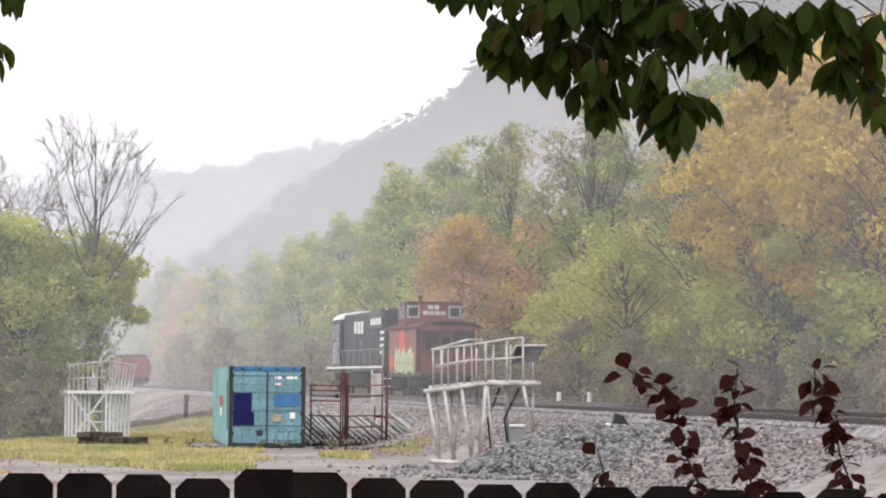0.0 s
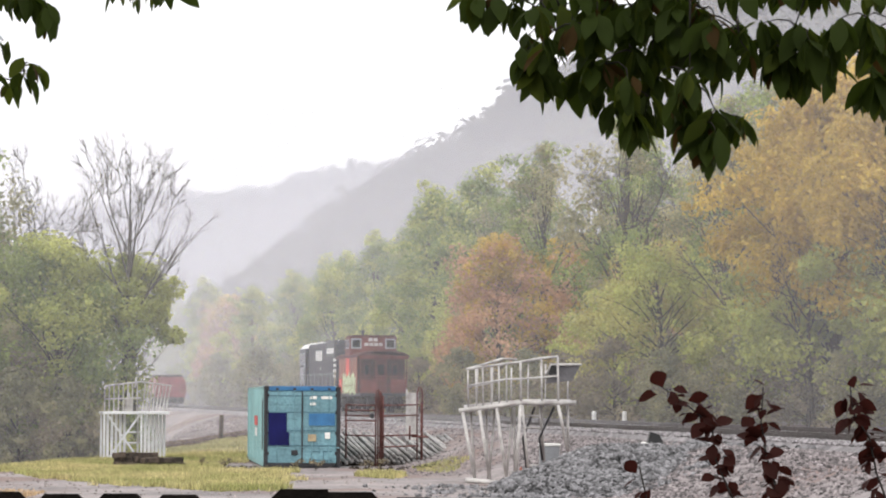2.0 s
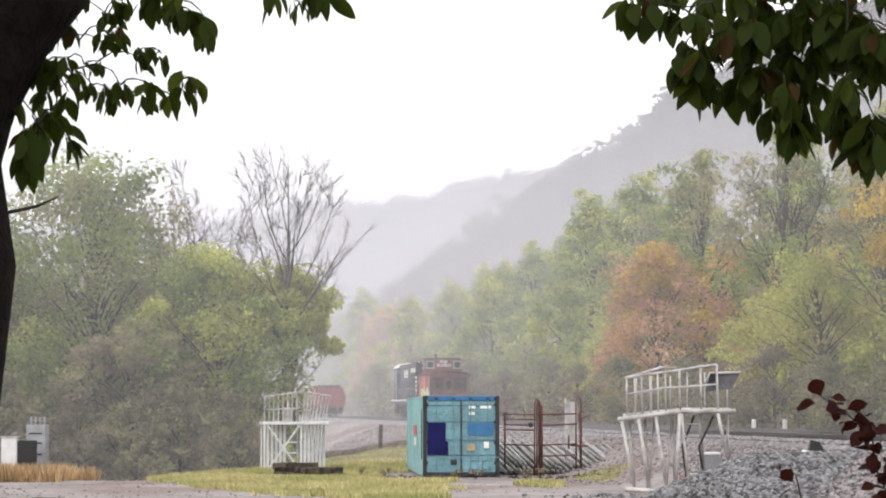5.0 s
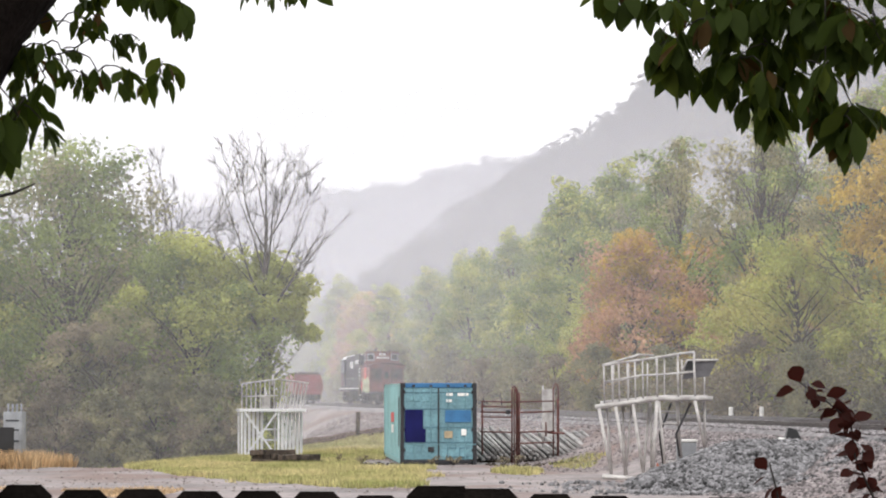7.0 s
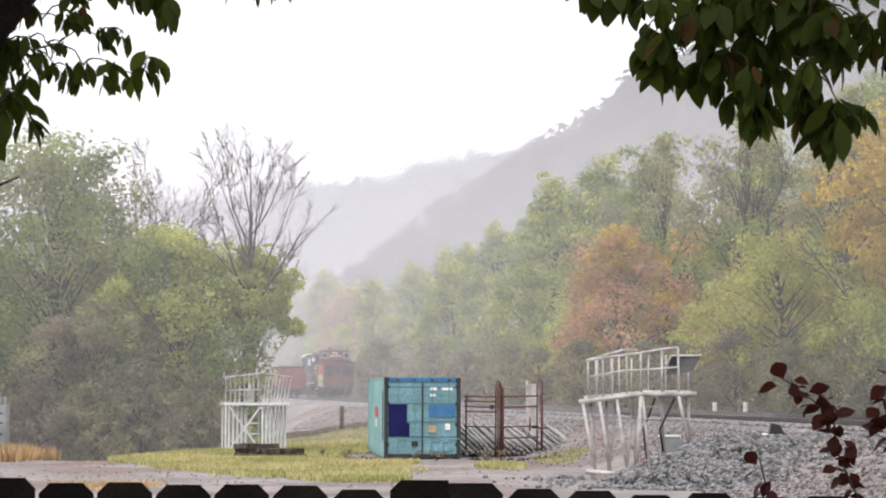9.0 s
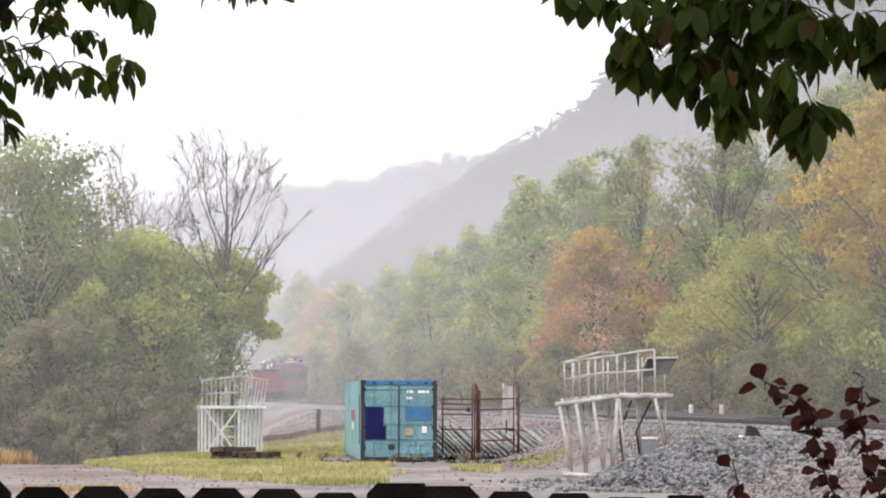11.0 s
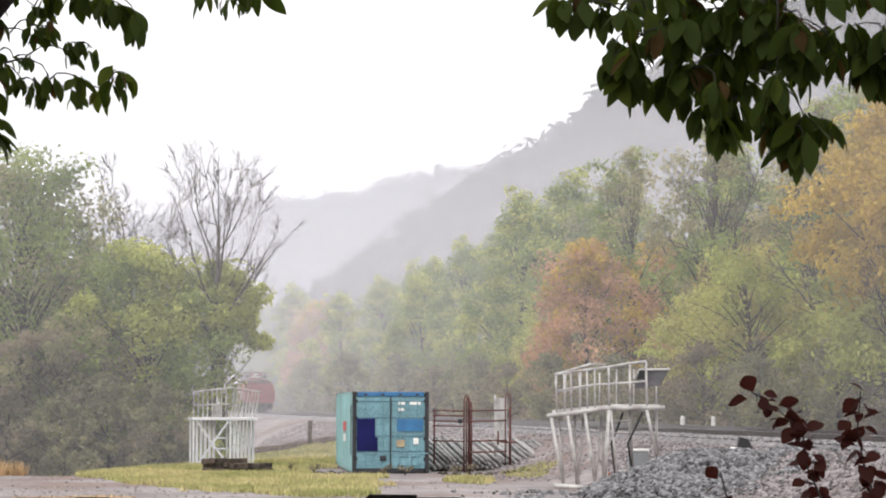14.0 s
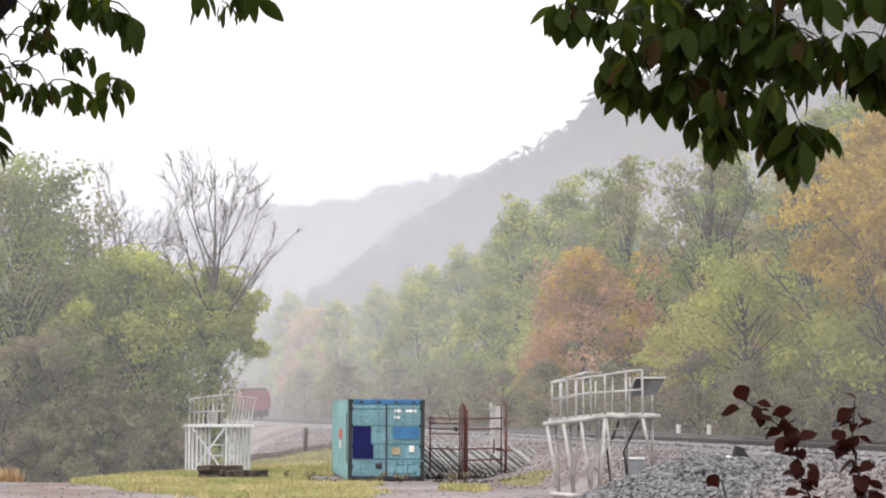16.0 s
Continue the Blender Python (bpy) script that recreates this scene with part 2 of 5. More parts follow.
def ground_mat():
    m = mat("yard gravel and dirt", (0.245, 0.220, 0.225), 0.95, 0.3, 0.25, 0.9, second=(0.305, 0.265, 0.265), fine=5)
    n, l = m.node_tree.nodes, m.node_tree.links
    b = n["Principled BSDF"]
    col = b.inputs["Base Color"].links[0].from_socket
    co = n.new("ShaderNodeTexCoord")
    patch, speck = n.new("ShaderNodeTexNoise"), n.new("ShaderNodeTexNoise")
    patch.inputs["Scale"].default_value, patch.inputs["Detail"].default_value = 0.16, 6
    speck.inputs["Scale"].default_value, speck.inputs["Detail"].default_value = 2.2, 8
    for t in (patch, speck):
        l.new(co.outputs["Object"], t.inputs["Vector"])
    for tex, lo, hi, colour, strength in ((patch, 0.50, 0.60, (0.17, 0.105, 0.09), 0.75), (speck, 0.52, 0.68, (0.10, 0.09, 0.09), 0.7)):
        r = n.new("ShaderNodeMapRange")
        r.inputs["From Min"].default_value, r.inputs["From Max"].default_value, r.inputs["To Max"].default_value = lo, hi, strength
        l.new(tex.outputs["Fac"], r.inputs["Value"])
        mx = n.new("ShaderNodeMixRGB")
        mx.inputs[2].default_value = (*colour, 1)
        l.new(r.outputs[0], mx.inputs[0])
        l.new(col, mx.inputs[1])
        col = mx.outputs[0]
    l.new(col, b.inputs["Base Color"])
    return m


ground()


def blades(name, area, count, height, leaf, label, keep=None):
    """Grass as thin bent blades on the ground."""
    rng = random.Random(name + label)
    b = Build()
    made = 0
    while made < count:
        x, y = rng.uniform(area[0], area[1]), rng.uniform(area[2], area[3])
        if keep and not keep(x, y):
            continue
        z, a, h = ground_z(x, y), rng.uniform(0, math.tau), height * rng.uniform(0.4, 1.3)
        dx, dy, w = math.cos(a), math.sin(a), 0.012 + 0.05 * h
        lean = 0.4 * h
        b.add([(x - dy * w, y + dx * w, z - 0.02), (x + dy * w, y - dx * w, z - 0.02), (x + dx * lean, y + dy * lean, z + h)], [(0, 1, 2)])
        made += 1
    return solid(name, b, leaf, label, "grass", "stuff")


def between(table, v):
    """Straight-line reading of a short table of pairs."""
    for (a, p), (b, q) in zip(table, table[1:]):
        if v <= b:
            return p + (q - p) * max(0.0, (v - a) / (b - a))
    return table[-1][1]


def bank_foot(x):
    """Where the verge ends and the bare bank begins."""
    return 114 + 2.04 * (x + 5.2)


EDGE = ((-10.2, 90.0), (-9.2, 84.0), (-5.6, 72.5), (-1.9, 67.0), (1.5, 67.0))


def verge(x, y):
    """Where the mown verge grows: a tongue between the drive and the container, and one tuft beyond."""
    v = noise.noise((x * 0.30, y * 0.12, 4)) + 0.6 * noise.noise((x * 0.9, y * 0.35, 9)) + 0.4 * noise.noise((x * 2.7, y * 1.1, 12))
    if x - track_x(y) > -11 or (-2.6 < x < 1.4 and y > 85.5):
        return False
    tuft = math.hypot((x - 2.1) / 0.75, (y - 81) / 3.0) + 0.5 * v < 0.9
    return tuft or (y > between(EDGE, x) + 2.5 * v and x < -0.5 + 0.9 * v and v > -0.62)


blades("grass", (-11, 4.5, 64, 99), 60000, 0.15, LEAF["grass"], "tufts of yellow-green verge grass", verge)
blades("grass", (-16, -2.0, 97, 128), 26000, 0.15, LEAF["grass"], "green grass on the bank edge", lambda x, y: y < bank_foot(x) + 1.5 * noise.noise((x, y * 0.3, 1)))
blades("grass", (3.1, 5.4, 82, 91), 1300, 0.09, LEAF["grass"], "thin dry grass by the loading platform", lambda x, y: math.hypot((x - 4.2) / 0.9, (y - 86.5) / 3.4) + 0.5 * noise.noise((x, y * 0.5, 8)) < 0.9)
blades("grass", (-15.5, -10.2, 84, 89.5), 5200, 0.46, LEAF["dry"], "tall dry orange grass", lambda x, y: x < -12.1 + 0.8 * noise.noise((x, y * 0.5, 2)))
blades("grass", (-12, -6.0, 60, 66.5), 6000, 0.07, LEAF["dry"], "short dry orange grass by the yard", lambda x, y: noise.noise((x * 0.5, y * 0.4, 6)) > -0.05)


# ---- railway ----
def track(off, y0, y1, label):
    """Ballast bed, ties and two rails of one straight track."""
    t = thing("railway_track", Matrix(), label, "railway track", "railway tracks", "structure")
    bed, n = Build(), 60
    prof = ((-2.6, -0.75), (-1.75, -0.105), (1.75, -0.105), (2.6, -0.75))
    vs, fs = [], []
    for i in range(n + 1):
        y = y0 + (y1 - y0) * i / n
        vs += [(track_x(y, off) + a, y, rail_z(y) + c) for a, c in prof]
    for i in range(n):
        fs += [(i * 4 + j, i * 4 + j + 1, i * 4 + j + 5, i * 4 + j + 4) for j in range(3)]
    part("ballast_bed", bed.add(vs, fs), M["gravel_bed"], t)
    turn = Matrix.Rotation(math.atan(-SLOPE), 4, "Z")
    for s in (-0.7175, 0.7175):
        b = Build()
        b.box(-0.075, 0.075, 0, 1, -0.17, -0.155).box(-0.012, 0.012, 0, 1, -0.155, -0.04).box(-0.036, 0.036, 0, 1, -0.04, 0.0)
        length = (y1 - y0) / math.cos(math.atan(-SLOPE))
        grade = Matrix.Rotation(math.atan(0.0006), 4, "X")
        m = Matrix.Translation((track_x(y0, off) + s, y0, rail_z(y0))) @ turn @ grade @ Matrix.Diagonal((1, length, 1, 1))
        b.v = [tuple(m @ Vector(p)) for p in b.v]
        part("rail", b, M["rail"], t)
    tie = Build().box(-1.3, 1.3, -0.11, 0.11, -0.24, -0.098, c=0.012).mesh("tie", M["sleeper"])
    y = y0
    while y < min(y1, y0 + 150):
        o = part("tie", tie, None, t)
        o.matrix_basis = Matrix.Translation((track_x(y, off), y, rail_z(y))) @ turn
        y += 0.6
    return t


track(0.0, 55, 470, "main line track on grey ballast")
track(-4.2, 45, 470, "siding track on grey ballast")


# ---- shipping container ----
def corrugated(x0, y0, x1, y1, z0, z1, depth=0.036, pitch=0.278):
    """A corrugated steel sheet standing along a line."""
    a, e = Vector((x0, y0, 0)), Vector((x1, y1, 0))
    d = (e - a).normalized()
    out = Vector((d.y, -d.x, 0))
    n = max(1, round((e - a).length / pitch))
    pts = []
    for i in range(n):
        for f, k in ((0, 0), (0.25, 0), (0.5, 1), (0.75, 1)):
            pts.append(a + (e - a) * ((i + f) / n) - out * depth * k)
    pts.append(e)
    return [(p.x, p.y, z) for z in (z0, z1) for p in pts], [(i, i + 1, len(pts) + i + 1, len(pts) + i) for i in range(len(pts) - 1)]


def container():
    W, H, L = 2.438, 2.591, 12.19
    c = thing("shipping_container", pose(-1.32, 89, 0.02, 0, 0, 3.6), "teal steel shipping container with patched doors standing on dirt", "shipping container")
    for x0 in (0, W - 0.12):
        for y0 in (0, L - 0.12):
            part("corner_post", Build().box(x0, x0 + 0.12, y0, y0 + 0.12, 0.12, H - 0.12, c=0.01), M["teal_side"] if y0 else M["dark_steel"], c)
            for z0 in (0, H - 0.12):
                part("corner_casting", Build().box(x0 - 0.003, x0 + 0.163 if not x0 else x0 + 0.123, y0 - 0.003, y0 + 0.17 if not y0 else y0 + 0.123, z0, z0 + 0.12, c=0.012), M["dark_steel"], c, "dark steel corner casting")
    part("roof_header", Build().box(0.16, W - 0.16, 0.0, 0.09, H - 0.15, H - 0.004, c=0.01), M["blue"], c, "dark blue header beam")
    part("door_sill", Build().box(0.16, W - 0.16, 0.0, 0.12, 0.02, 0.15, c=0.01), M["dark_steel"], c)
    for x0 in (0.02, W - 0.10):
        part("bottom_rail", Build().box(x0, x0 + 0.08, 0.17, L - 0.12, 0.02, 0.16), M["teal_side"], c)
        part("top_rail", Build().box(x0, x0 + 0.08, 0.17, L - 0.12, H - 0.09, H - 0.01), M["teal_side"], c)
    part("side_wall", Build().add(*corrugated(0.015, L - 0.12, 0.015, 0.12, 0.15, H - 0.09)), M["teal_side"], c, "pale teal corrugated side wall")
    part("side_wall", Build().add(*corrugated(W - 0.015, 0.12, W - 0.015, L - 0.12, 0.15, H - 0.09)), M["teal_side"], c)
    part("end_wall", Build().add(*corrugated(W - 0.12, L - 0.02, 0.12, L - 0.02, 0.15, H - 0.09)), M["teal_side"], c)
    part("roof", Build().box(0.05, W - 0.05, 0.09, L - 0.05, H - 0.05, H - 0.02), M["teal_side"], c)
    part("floor", Build().box(0.05, W - 0.05, 0.12, L - 0.05, 0.10, 0.15), M["old_wood"], c)
    for k, x0 in ((0, 0.125), (1, W / 2 + 0.008)):
        x1 = x0 + W / 2 - 0.133
        d = part("door", Build().box(x0, x1, 0.035, 0.085, 0.155, H - 0.155, c=0.008), M["teal"], c, "teal door leaf")
        for j in range(5):
            z = 0.26 + j * 0.435
            for h0, h1 in ((x0 + 0.06, (x0 + x1) / 2 - 0.03), ((x0 + x1) / 2 + 0.03, x1 - 0.06)):
                part("panel", Build().box(h0, h1, 0.022, 0.036, z, z + 0.36, c=0.006), M["teal"], d)
        part("gasket", Build().box(x0 - 0.012, x0 - 0.001, 0.03, 0.08, 0.16, H - 0.16).box(x1 + 0.001, x1 + 0.012, 0.03, 0.08, 0.16, H - 0.16).box(x0, x1, 0.03, 0.08, H - 0.153, H - 0.146), M["plastic"], d)
        for x in (x0 + 0.30, x1 - 0.24):
            rod = part("lock_rod", Build().tube([(x, -0.005, 0.10), (x, -0.005, H - 0.10)], 0.014), M["teal"], d)
            for z in (0.06, H - 0.13):
                part("cam", Build().box(x - 0.05, x + 0.05, -0.02, 0.02, z, z + 0.07, c=0.01), M["dark_steel"], d)
            part("door_handle", Build().box(x - 0.02, x + 0.34, -0.03, -0.012, 0.62, 0.65, c=0.005), M["teal"], d)
        for z in (0.70, 1.18, 1.76, 2.28):
            part("door_rib", Build().box(x0 + 0.02, x1 - 0.02, 0.012, 0.030, z - 0.022, z + 0.022, c=0.006), M["teal_rib"], d, "darker blue-green horizontal rib")
        for z in (0.4, 1.05, 1.7, 2.25):
            xh = x0 - 0.01 if not k else x1 + 0.01
            part("hinge", Build().box(xh - 0.05, xh + 0.05, 0.0, 0.03, z, z + 0.10, c=0.008), M["dark_steel"], d)
        if not k:
            part("paint_patch", Build().box(x0 + 0.02, x0 + 0.60, -0.024, 0.0215, 1.14, 1.74).box(x0 + 0.02, x0 + 0.68, -0.0235, 0.0215, 0.71, 1.14), M["navy"], d, "navy blue paint patch")
            part("lock_box", Build().box(x1 - 0.33, x1 - 0.13, -0.05, 0.02, 0.40, 0.56, c=0.02), M["dark_steel"], d)
        else:
            part("placard", Build().box(x0 + 0.20, x1 - 0.06, -0.0235, 0.0215, 1.34, 1.72), M["blue"], d, "blue placard")
            for a, e, z in ((0.24, 0.45, 2.18), (0.24, 0.42, 1.98), (0.60, 0.95, 2.18)):
                part("marking", Build().box(x0 + a, x0 + e, 0.010, 0.0215, z, z + 0.09), M["white"], d, "white number mark as a bar")
            part("placard", Build().box(x0 + 0.72, x0 + 0.88, -0.0235, 0.0215, 0.92, 1.12), M["white"], d, "white square placard")
            part("placard", Build().box(x0 + 0.18, x0 + 0.44, -0.0235, 0.0215, 0.84, 1.06), M["ochre"], d, "ochre placard")
    part("door_seam", Build().box(W / 2 - 0.022, W / 2 + 0.022, 0.0, 0.034, 0.16, H - 0.16), M["dark_steel"], c, "dark seam where the doors meet")
    for x in (1.50, 1.88):
        for z0, z1 in ((0.50, 0.535), (0.22, 0.255)):
            part("recess_edge", Build().box(x, x + 0.30, 0.004, 0.03, z0, z1, c=0.004), M["teal_rib"], c)
        part("recess_edge", Build().box(x, x + 0.03, 0.004, 0.03, 0.255, 0.50), M["teal_rib"], c)
    # the open-grooved slot and marks on the long side
    part("side_slot", Build().box(-0.004, 0.012, 0.9, 1.35, 0.55, 2.15), M["dark_steel"], c, "dark vertical slot")
    part("side_mark", Build().box(-0.004, 0.012, 4.6, 6.6, 1.30, 1.62), M["red_mark"], c, "red mark")
    part("side_mark", Build().box(-0.004, 0.012, 4.9, 6.2, 0.95, 1.22), M["white"], c, "white mark")


container()


# ---- trees ----
def puff(rng, b, c, r, count, size, flat=0.75):
    """A clump of leaves round c."""
    for _ in range(count):
        d = Vector((rng.gauss(0, 1), rng.gauss(0, 1), rng.gauss(0, 1))).normalized()
        p = Vector(c) + Vector((d.x, d.y, d.z * flat)) * r * (rng.random() ** 0.45)
        s = size * rng.uniform(0.55, 1.35)
        n = (d + Vector((rng.uniform(-1, 1), rng.uniform(-1, 1), rng.uniform(-0.4, 1.2)))).normalized()
        u = n.orthogonal().normalized()
        u = (u * math.cos(a := rng.uniform(0, 6.28)) + n.cross(u) * math.sin(a)).normalized()
        w = n.cross(u) * 0.55
        b.add([p - u * s, p + w * s + n * 0.1 * s, p + u * s, p - w * s + n * 0.1 * s], [(0, 1, 2, 3)])


def limb(rng, b, p, q, r0, r1, sag=0.15, n=5):
    p, q = Vector(p), Vector(q)
    side = Vector((rng.uniform(-1, 1), rng.uniform(-1, 1), rng.uniform(0, 1))) * (q - p).length * sag
    pts = [p.lerp(q, t) + side * math.sin(t * math.pi) for t in [i / 4 for i in range(5)]]
    b.tube(pts, [r0 + (r1 - r0) * i / 4 for i in range(5)], n, cap=False)


def tree(height, width, base, leaf, seed, label, puffs=34, leaves=130, size=0.16, name="tree", open_=0.0, category="tree", second=None, split=None):
    """A tapered trunk, limbs to each clump and a crown of clumps with gaps."""
    rng = random.Random(seed)
    t = thing(name, Matrix(), label, category)
    wood, crown, other = Build(), Build(), Build()
    lean = (rng.uniform(-0.4, 0.4), rng.uniform(-0.4, 0.4))
    r = 0.013 * height + 0.03
    spine = [Vector((lean[0] * f * f * 2, lean[1] * f * f * 2, height * 0.9 * f)) for f in (0, 0.15, 0.35, 0.6, 0.8, 1)]
    spine[0].z = -0.4
    wood.tube(spine, [r * 1.25, r, r * 0.8, r * 0.55, r * 0.3, r * 0.1], 8, cap=False)
    for i in range(puffs):
        f = base + (1 - base) * ((i + rng.random()) / puffs)
        g = (f - base) / (1 - base)
        reach = width / 2 * (math.sin(math.pi * min(1, 0.22 + 0.78 * g)) ** 0.7) * rng.uniform(0.35, 1.0)
        a = i * 2.4 + rng.uniform(-0.6, 0.6)
        c = Vector((reach * math.cos(a) + lean[0] * g, reach * math.sin(a) + lean[1] * g, height * f * rng.uniform(0.95, 1.02)))
        k = max(0.12, f - 0.22)
        limb(rng, wood, (lean[0] * k * k * 2, lean[1] * k * k * 2, height * k * 0.9), c, r * 0.25, 0.010)
        if rng.random() >= open_:
            into = other if second and (rng.random() < 0.45 if split is None else g + rng.uniform(-0.2, 0.2) < split) else crown
            puff(rng, into, c, width * rng.uniform(0.08, 0.2), int(leaves * rng.uniform(0.6, 1.3)), size)
            for _ in range(2):
                puff(rng, into, c + Vector((rng.uniform(-1, 1), rng.uniform(-1, 1), rng.uniform(-0.5, 0.6))) * width * 0.14, width * 0.07, leaves // 4, size * 0.9)
    part("trunk", wood, M["bark"], t, smooth=True)
    part("crown", crown, leaf, t)
    if second:
        part("crown", other, second, t, "boughs of another tint")
    return t


def bare_tree(height, spread, seed, label, leaf=None):
    """A leafless tree grown by forking."""
    rng = random.Random(seed)
    t = thing("bare_tree", Matrix(), label, "tree")
    wood, crown = Build(), Build()

    def grow(p, d, length, r, depth):
        """A limb that wanders and bends upward, with side limbs along it."""
        pts, radii, n = [p], [r], 7 if depth > 1 else 5
        bend = (0.05, 0.15, 0.22, 0.20)[3 - depth]
        for i in range(n):
            d = (d + Vector((rng.uniform(-1, 1), rng.uniform(-1, 1), rng.uniform(-0.5, 0.5))) * bend + Vector((0, 0, (0.03, 0.07, 0.10, 0.02)[depth]))).normalized()
            pts.append(pts[-1] + d * length / n)
            radii.append(max(0.014, r * (1 - (0.62 if depth == 3 else 0.85) * (i + 1) / n)))
        wood.tube(pts, radii, 6 if depth > 1 else 4, cap=False)
        if depth == 0:
            if leaf and rng.random() < 0.012:
                puff(rng, crown, pts[-1], 0.18, 4, 0.06)
            return
        for k in range({3: 13, 2: 8, 1: 4}[depth]):
            f = 0.46 + 0.54 * (k + rng.random()) / 13 if depth == 3 else rng.uniform(0.14, 0.99)
            a, tilt = rng.uniform(0, 6.28) if depth < 3 else k * 2.4, rng.uniform(0.55, 0.95) if depth == 3 else rng.uniform(0.45, 0.95)
            i = min(n - 1, int(f * n))
            q = pts[i].lerp(pts[i + 1], f * n - i)
            e = (pts[i + 1] - pts[i]).normalized()
            o = e.orthogonal().normalized()
            o = o * math.cos(a) + e.cross(o) * math.sin(a)
            e = (e * math.cos(tilt) + o * math.sin(tilt) * spread).normalized()
            reach = height * rng.uniform(0.30, 0.42) * (1.25 - 0.4 * f) if depth == 3 else length * (1.1 - 0.55 * f) * rng.uniform(0.32, 0.55)
            grow(q, e, reach, max(0.017, radii[i] * (0.46 if depth == 3 else 0.58)), depth - 1)

    grow(Vector((0, 0, -0.4)), Vector((0, 0, 1)), height * 0.76, height * 0.0140, 3)
    part("trunk", wood, M["bark"], t, smooth=True)
    if leaf and crown.v:
        part("crown", crown, leaf, t, "last few leaves")
    return t


def stand(x, y, turn=0.0, scale=1.0):
    return pose(x, y, ground_z(x, y), 0, 0, turn) @ Matrix.Scale(scale, 4)


def put(t, x, y, turn=0.0, scale=1.0):
    t.matrix_basis = stand(x, y, turn, scale)
    return t


# trees on the low ground beyond the yard
put(tree(13.8, 11.0, 0.20, LEAF["green"], 11, "tall green tree with thinning leaves", 92, 220, 0.12, open_=0.12, second=LEAF["olive"]), -15.5, 117)
put(tree(12.5, 8.0, 0.25, LEAF["green"], 12, "green tree at the wood's edge", 70, 200, 0.12, second=LEAF["lime"]), -20.5, 115)
put(tree(9.7, 7.8, 0.16, LEAF["lime"], 13, "bushy yellow-green tree behind the yard", 64, 240, 0.115, second=LEAF["green"]), -9.9, 113.5)
put(tree(7.9, 4.3, 0.62, LEAF["lime"], 14, "small yellow-green tree beside the track", 38, 190, 0.115), -6.9, 115)
put(tree(6.8, 6.0, 0.10, LEAF["olive"], 15, "olive-green shrub thicket under the trees", 40, 190, 0.12, second=LEAF["brown"]), -13.6, 112)
put(tree(10.2, 7.5, 0.12, LEAF["olive"], 18, "olive-green tree deep in the thicket", 60, 190, 0.12, second=LEAF["green"]), -12.7, 122)
put(bare_tree(13.3, 0.85, 24, "bare grey tree with a few last leaves", LEAF["brown"]), -7.5, 113.6)
put(bare_tree(13.6, 1.0, 22, "bare grey tree with forked limbs", LEAF["brown"]), -12.6, 120)
backing = put(tree(9.5, 8.5, 0.08, LEAF["olive"], 19, "dull green tree far back in the thicket", 56, 170, 0.15, second=LEAF["green"]), -19.5, 127)
for x, y, a, k in ((-15.5, 130, 80, 0.95), (-24, 124, 140, 1.1), (-11.8, 127, 210, 0.8), (-18.0, 121, 300, 0.75)):
    copy_thing(backing, stand(x, y, a, k))
shrub = put(tree(4.2, 4.6, 0.04, LEAF["olive"], 16, "dense olive-green undergrowth shrub under trees", 26, 130, 0.13, "shrub", category="shrub"), -11.2, 110.5)
brush = put(tree(3.6, 5.0, 0.04, LEAF["brown"], 17, "tangled grey-brown brush beside the trees", 24, 110, 0.11, "shrub", 0.25, category="shrub"), -15.2, 110)
for x, y, s in ((-9.2, 110.8, 0.9), (-18.5, 110.5, 1.15), (-13.0, 109.6, 0.8), (-8.9, 113, 0.8), (-21.5, 110, 1.2)):
    copy_thing(shrub, stand(x, y, x * 77, s))
for x, y, s in ((-9.7, 110.2, 0.9), (-17.0, 109.6, 0.8)):
    copy_thing(brush, stand(x, y, x * 77, s))

# trees beyond the tracks
ochre = put(tree(13.5, 9.5, 0.14, LEAF["ochre"], 31, "large ochre-orange autumn tree beyond the tracks", 84, 290, 0.135, second=LEAF["lime"], split=0.38), 20.3, 106)
yellow = put(tree(7.8, 8.4, 0.20, LEAF["yellow"], 32, "spreading yellow autumn tree beyond the tracks", 50, 190, 0.115, open_=0.1, second=LEAF["lime"]), 15.9, 123)
rust = put(tree(10.4, 8.6, 0.16, LEAF["rust"], 33, "rust-red autumn tree beyond the tracks", 60, 200, 0.14, second=LEAF["ochre"]), 11.3, 164)
olive = put(tree(16.0, 8.0, 0.25, LEAF["olive"], 34, "tall thin olive-green tree with bare limbs showing", 50, 150, 0.13, open_=0.2, second=LEAF["green"]), 17.2, 150)
green = put(tree(16.5, 9.5, 0.15, LEAF["green"], 35, "tall green tree on the slope", 54, 150, 0.18, second=LEAF["lime"]), 9.6, 211)
lime = put(tree(14.0, 9.0, 0.15, LEAF["lime"], 36, "tall yellow-green tree on the slope", 50, 150, 0.18, second=LEAF["green"]), 13.5, 225)
mid_bare = put(bare_tree(11.0, 1.2, 37, "leafless grey tree beside the track"), 18.2, 117)
